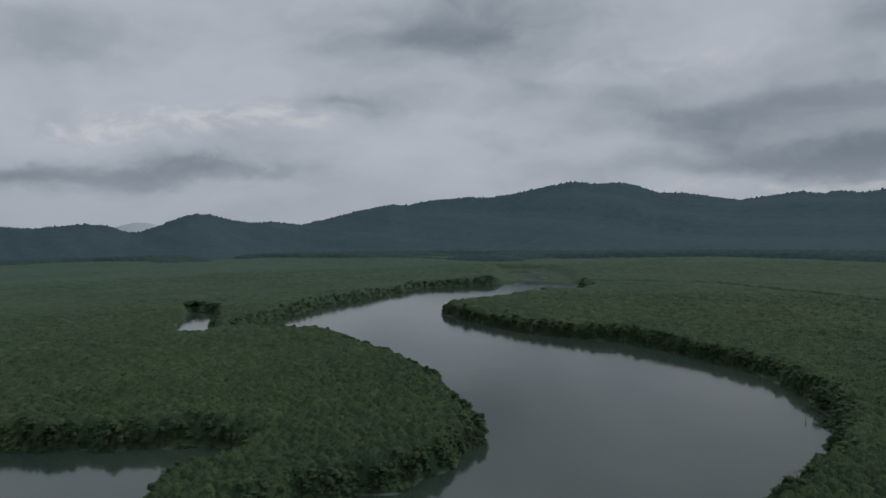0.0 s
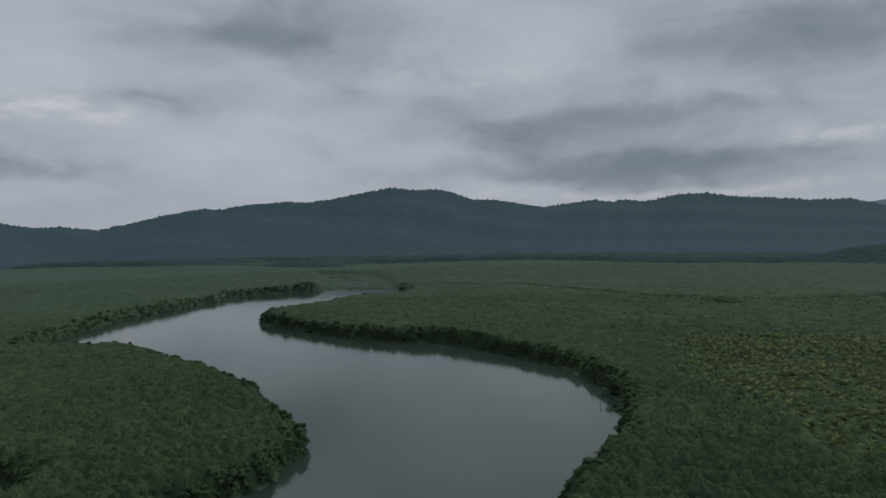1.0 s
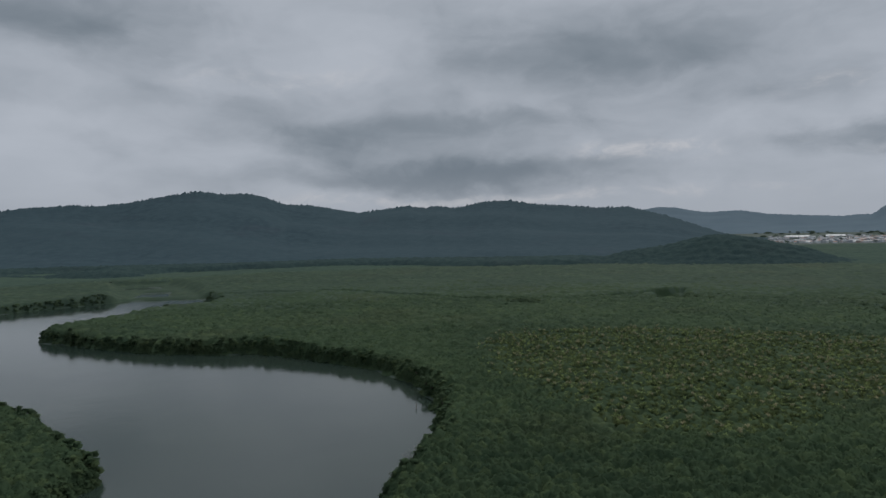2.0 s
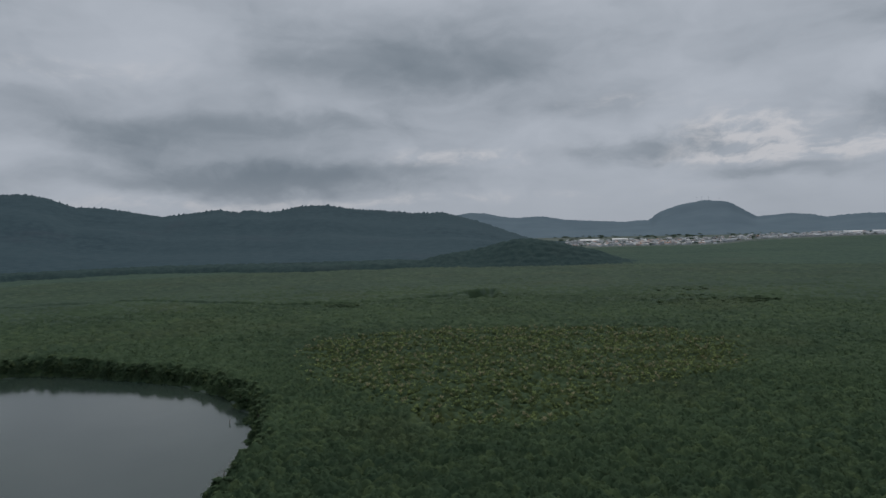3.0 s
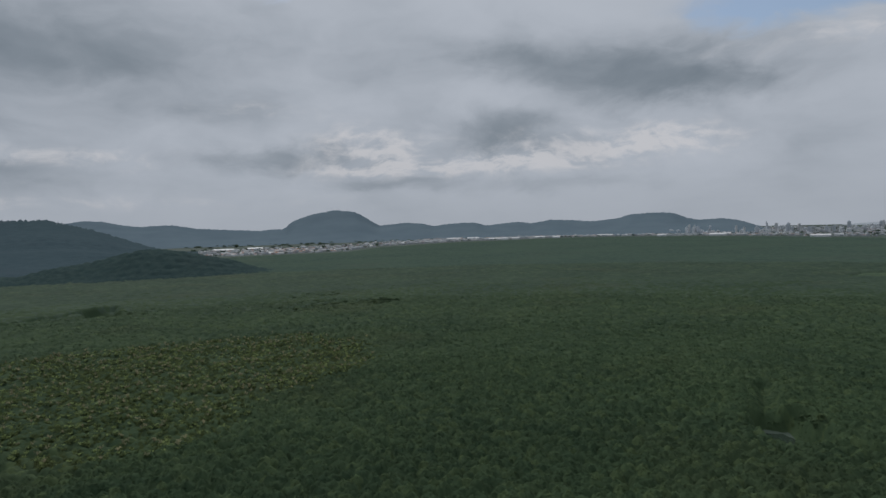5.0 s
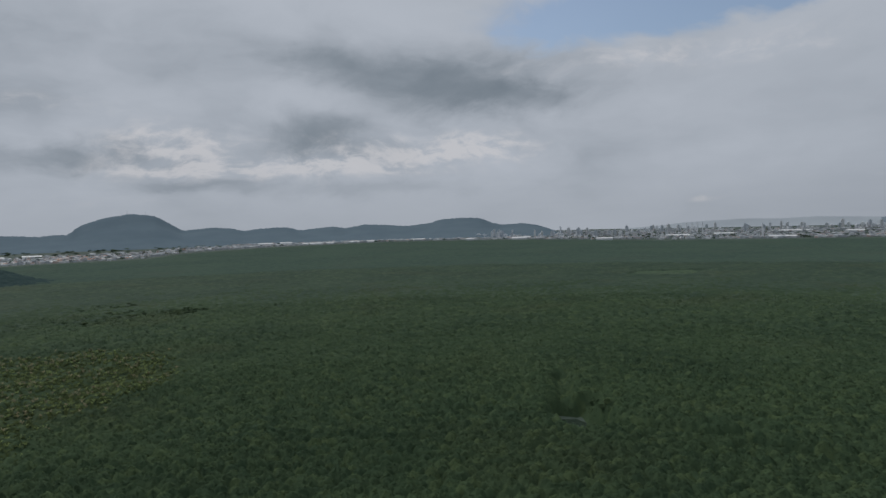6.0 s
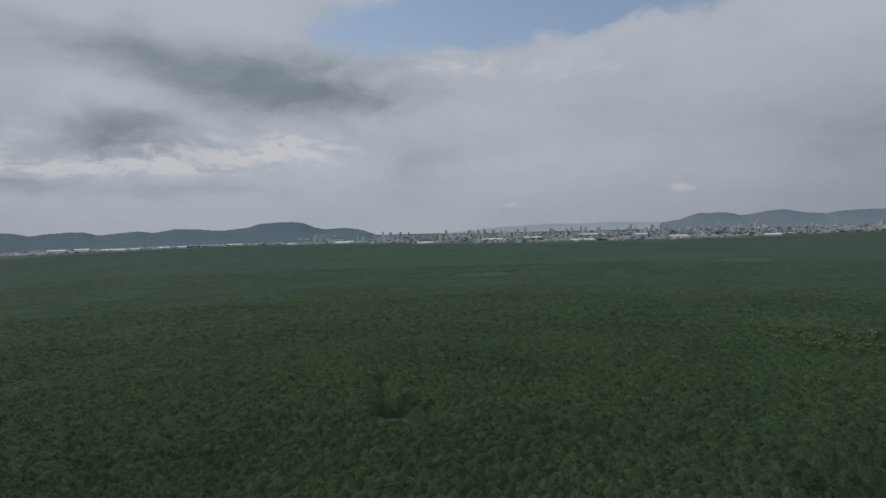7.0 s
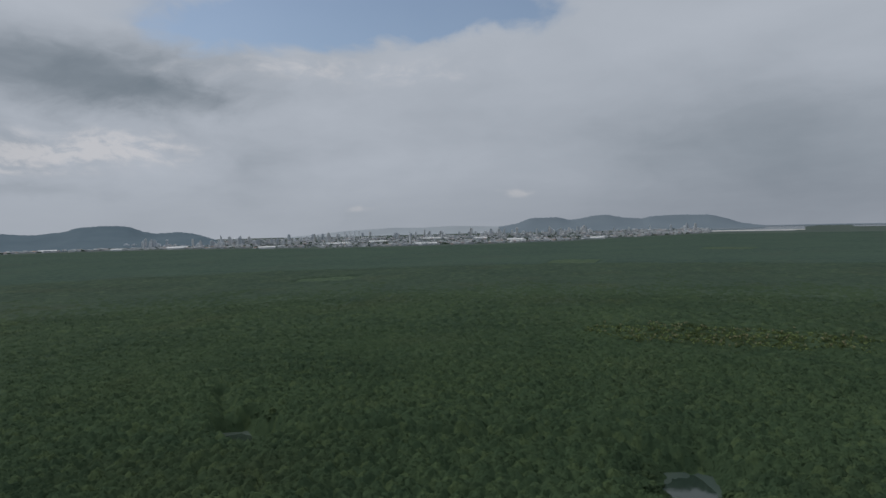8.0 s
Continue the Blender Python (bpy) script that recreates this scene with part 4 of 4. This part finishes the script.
for az, z in ((65.0, 161), (65.5, 159), (66.3, 153)):
    copy_thing(first, at_bearing(az, 3585, z))

# the packed low roofs of the city, beyond counting
verts, faces, roofs, roof_faces = [], [], [], []
for n in range(4600):
    az = pick.uniform(72, 142) if n > 500 else pick.uniform(54, 75)
    r0 = float(town_start(az)) + 60
    r = r0 + (1500 if az > 88 else 500) * pick.random() ** 1.4
    if r > 4250:
        continue
    wide, deep, high = pick.uniform(2.5, 8), pick.uniform(2.5, 5), pick.uniform(2.5, 6.5) * (1.6 if az > 100 and r > 2900 else 1.0)
    m = at_bearing(az, r, 0.3, pick.choice((0, 90)) + pick.uniform(-12, 12))
    k = len(verts)
    corners = ((-wide, -deep), (wide, -deep), (wide, deep), (-wide, deep))
    verts += [m @ Vector((x, y, z)) for z in (0, high) for x, y in corners]
    faces += [[k + a for a in f] for f in ((0, 1, 5, 4), (1, 2, 6, 5), (2, 3, 7, 6), (3, 0, 4, 7))]
    k = len(roofs)
    roofs += [m @ Vector((x * 1.06, y * 1.06, high)) for x, y in corners] + [m @ Vector((x * 0.8, 0, high + 1.6)) for x in (-wide, wide)]
    roof_faces += [[k + a for a in f] for f in ((0, 1, 5, 4), (2, 3, 4, 5))]


def island_material(name, tones):
    m, n = material(name)
    geo = n.add("ShaderNodeNewGeometry")
    ramp = n.add("ShaderNodeValToRGB")
    ramp.color_ramp.interpolation = "CONSTANT"
    for k, tone_k in enumerate(tones):
        e = ramp.color_ramp.elements[k] if k < 2 else ramp.color_ramp.elements.new(0.5)
        e.position, e.color = k / len(tones), rgb(*tone_k)
    n.put(ramp.inputs[0], geo.outputs["Random Per Island"])
    stain = n.span(n.noise(geo.outputs["Position"], 0.2, 4.0).outputs[0], 0.3, 0.7, 0.75, 1.0)
    finish(n, n.mix(1.0, ramp.outputs[0], n.mix(stain, rgb(0.6, 0.6, 0.6), rgb(1, 1, 1)), "MULTIPLY"), rough=0.8)
    return m


# wall and roof tones have haze put in: greyed, bluish, close together
low_walls = new("low_houses", mesh_of("low_houses", [tuple(c) for c in verts], faces, island_material("hazed_mixed_walls", [(0.42, 0.45, 0.48), (0.36, 0.39, 0.42), (0.34, 0.37, 0.40), (0.56, 0.58, 0.60), (0.39, 0.39, 0.41), (0.47, 0.49, 0.52)])))
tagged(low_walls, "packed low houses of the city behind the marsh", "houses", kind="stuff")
low_roofs = new("low_house_roofs", mesh_of("low_house_roofs", [tuple(c) for c in roofs], roof_faces, island_material("hazed_mixed_roofs", [(0.33, 0.28, 0.27), (0.31, 0.34, 0.37), (0.38, 0.41, 0.44), (0.29, 0.32, 0.35), (0.44, 0.46, 0.48), (0.78, 0.79, 0.80)])))
tagged(low_roofs, "mixed clay, grey and white roofs of the low houses", "roofs", kind="stuff")
# trees among the streets
p = scatter(1800, 4250, 53, 142, 85)
past = np.hypot(p[:, 0], p[:, 1]) - town_start(bearing(p))
p = p[(past > 20) & (past < 1500) & (land(p) > 30)]
wood("street_trees", p, np.full(len(p), 6.0) + 1.5 * rng.random(len(p)), 9, 3.0, 12, 4, LEAF_HAZE, "dark green trees between the houses", "trees")

# ---------------------------------------------------------------- single trees along the banks
def tube(bm, points, radii, sides=6):
    """A tapered limb through the points."""
    rings_v = []
    for k, (c, r) in enumerate(zip(points, radii)):
        c = Vector(c)
        ahead = (Vector(points[min(k + 1, len(points) - 1)]) - Vector(points[max(k - 1, 0)])).normalized()
        u = ahead.orthogonal().normalized()
        t = ahead.cross(u)
        rings_v.append([bm.verts.new(c + r * (math.cos(a) * u + math.sin(a) * t)) for a in (2 * math.pi * q / sides for q in range(sides))])
    for a, b in zip(rings_v, rings_v[1:]):
        for q in range(sides):
            bm.faces.new((a[q], a[(q + 1) % sides], b[(q + 1) % sides], b[q]))
    bm.faces.new(rings_v[-1])


def mangrove_tree(seed, high, label):
    """Prop roots, a leaning trunk with limbs, and a crown of leaf clumps."""
    rnd = random.Random(seed)
    base = tagged(new("mangrove_tree"), label, "tree", "mangrove trees on the river bank")
    lean = Vector((rnd.uniform(-0.8, 0.8), rnd.uniform(-0.8, 0.8), 0))
    bm = bmesh.new()
    fork = Vector((0, 0, high * 0.5)) + lean
    tube(bm, [(0, 0, 0.9), lean * 0.4 + Vector((0, 0, high * 0.28)), fork], [0.16, 0.13, 0.1])
    ends = []
    for k in range(5):
        a = 2 * math.pi * (k + rnd.random() * 0.6) / 5
        tip = fork + Vector((math.cos(a) * high * 0.2, math.sin(a) * high * 0.2, high * rnd.uniform(0.15, 0.34)))
        tube(bm, [fork, fork.lerp(tip, 0.5) + Vector((0, 0, 0.25)), tip], [0.08, 0.06, 0.03], 5)
        ends.append(tip)
    part("trunk", bm, BARK, base)
    bm = bmesh.new()
    for k in range(6):
        a = 2 * math.pi * (k + rnd.random() * 0.5) / 6
        out = Vector((math.cos(a), math.sin(a), 0)) * rnd.uniform(0.9, 1.7)
        tube(bm, [Vector((0, 0, 1.3 + 0.5 * rnd.random())), out * 0.6 + Vector((0, 0, 0.9)), out + Vector((0, 0, -0.9))], [0.05, 0.05, 0.04], 4)
    part("prop_roots", bm, BARK, base, "arched prop roots")
    tops = np.array([list(t) for t in ends] + [list(fork + Vector((0, 0, high * 0.38)))] + [list(t * 0.9 + Vector((math.copysign(0.9, t.x), math.copysign(0.9, t.y), -high * 0.28))) for t in ends])
    n = len(tops)
    tops[:, 2] -= 0.5
    wide = np.array([rnd.uniform(1.0, 1.6) for _ in range(n)])
    crown = new("crown", foliage("crown", tops, wide, wide * 0.85, 24, np.full(n, 0.55), LEAF, low=-0.25))
    crown.parent = base
    return base


TREES = [
    mangrove_tree(1, 8.4, "tall mangrove tree with prop roots at the water's edge"),
    mangrove_tree(2, 7.4, "mangrove tree leaning over the river bank"),
    mangrove_tree(3, 9.2, "tall dark green mangrove tree on the bank"),
    mangrove_tree(4, 6.4, "low mangrove tree hanging over the water"),
    mangrove_tree(5, 8.8, "broad mangrove tree on the muddy bank"),
]


def along(line, gap):
    """Points along a line, gap metres apart."""
    out, left = [], 0.0
    for (ax, ay), (bx, by) in zip(line, line[1:]):
        size = math.hypot(bx - ax, by - ay)
        while left < size:
            out.append((ax + (bx - ax) * left / size, ay + (by - ay) * left / size))
            left += gap
        left -= size
    return out


BANKS = [
    along(RIVER[27:44], 4.2) + along(RIVER[-7:] + RIVER[:8], 4.4) + along(CREEK_WEST[2:10], 5.0),
]
spots = np.array([q for q in BANKS[0] if math.hypot(*q) > 138])
ring = np.array([(c * math.cos(a), c * math.sin(a)) for c in (1.0, 2.2, 3.5, 5.0) for a in np.linspace(0, 2 * math.pi, 16, endpoint=False)])
tries = spots[:, None, :] + ring[None]
score = np.abs(land(tries.reshape(-1, 2)).reshape(len(spots), -1) - 4.2) + 0.05 * np.hypot(ring[:, 0], ring[:, 1])
places = []
for x, y in tries[np.arange(len(spots)), score.argmin(1)]:
    places.append(pose(x + pick.uniform(-0.4, 0.4), y + pick.uniform(-0.4, 0.4), 0.25, 0, 0, pick.uniform(0, 360)) @ Matrix.Scale(pick.uniform(0.72, 0.98), 4))
pick.shuffle(places)
for x, y, size in ((-4.5, 211, 0.9), (-7, 222, 0.85), (-4, 207, 0.8), (-14, 239, 0.85), (-31, 285, 0.8)):
    places.insert(5, pose(x - 1.5, y, 0.25, 0, 0, pick.uniform(0, 360)) @ Matrix.Scale(size, 4))
for n, m in enumerate(places[:300]):
    k = TREES[n % 5]
    thing = k if n < 5 else copy_thing(k, m)
    thing.matrix_basis = m


def dead_shrub(seed):
    rnd = random.Random(seed)
    base = tagged(new("dead_shrub"), "bleached leafless mangrove shrub at the water's edge", "shrub", "dead shrubs on the bank")
    bm = bmesh.new()
    for k in range(11):
        a, out = rnd.uniform(0, 6.28), rnd.uniform(0.6, 2.2)
        knee = Vector((math.cos(a) * out * 0.5, math.sin(a) * out * 0.5, rnd.uniform(1.2, 2.2)))
        tip = Vector((math.cos(a) * out, math.sin(a) * out, rnd.uniform(2.6, 4.6)))
        tube(bm, [(0, 0, -0.2), knee, tip], [0.06, 0.04, 0.015], 4)
        for q in range(3):
            side = knee.lerp(tip, rnd.uniform(0.1, 0.8))
            tube(bm, [side, side + Vector((rnd.uniform(-0.8, 0.8), rnd.uniform(-0.8, 0.8), rnd.uniform(0.3, 0.9)))], [0.025, 0.01], 3)
    part("twigs", bm, DEADWOOD, base)
    return base


SHRUBS = [dead_shrub(1), dead_shrub(2)]
spread(SHRUBS, [pose(x + pick.uniform(-1, 1), y + pick.uniform(-1, 1), 0.2, 0, 0, pick.uniform(0, 360)) for x, y in along([(86, 180), (77, 173), (70, 162), (61, 153)], 3.0)])

stump = tagged(new("driftwood_branch"), "dark dead branch standing in the river", "branch")
stump.matrix_basis = pose(103.5, 225, 0)
bm = bmesh.new()
tube(bm, [(0, 0, -1), (0.1, 0, 0.8), (0.35, 0.1, 1.9)], [0.16, 0.13, 0.06])
tube(bm, [(0.1, 0, 0.8), (-0.5, 0.1, 1.5)], [0.08, 0.03], 5)
part("snag", bm, BARK, stump)
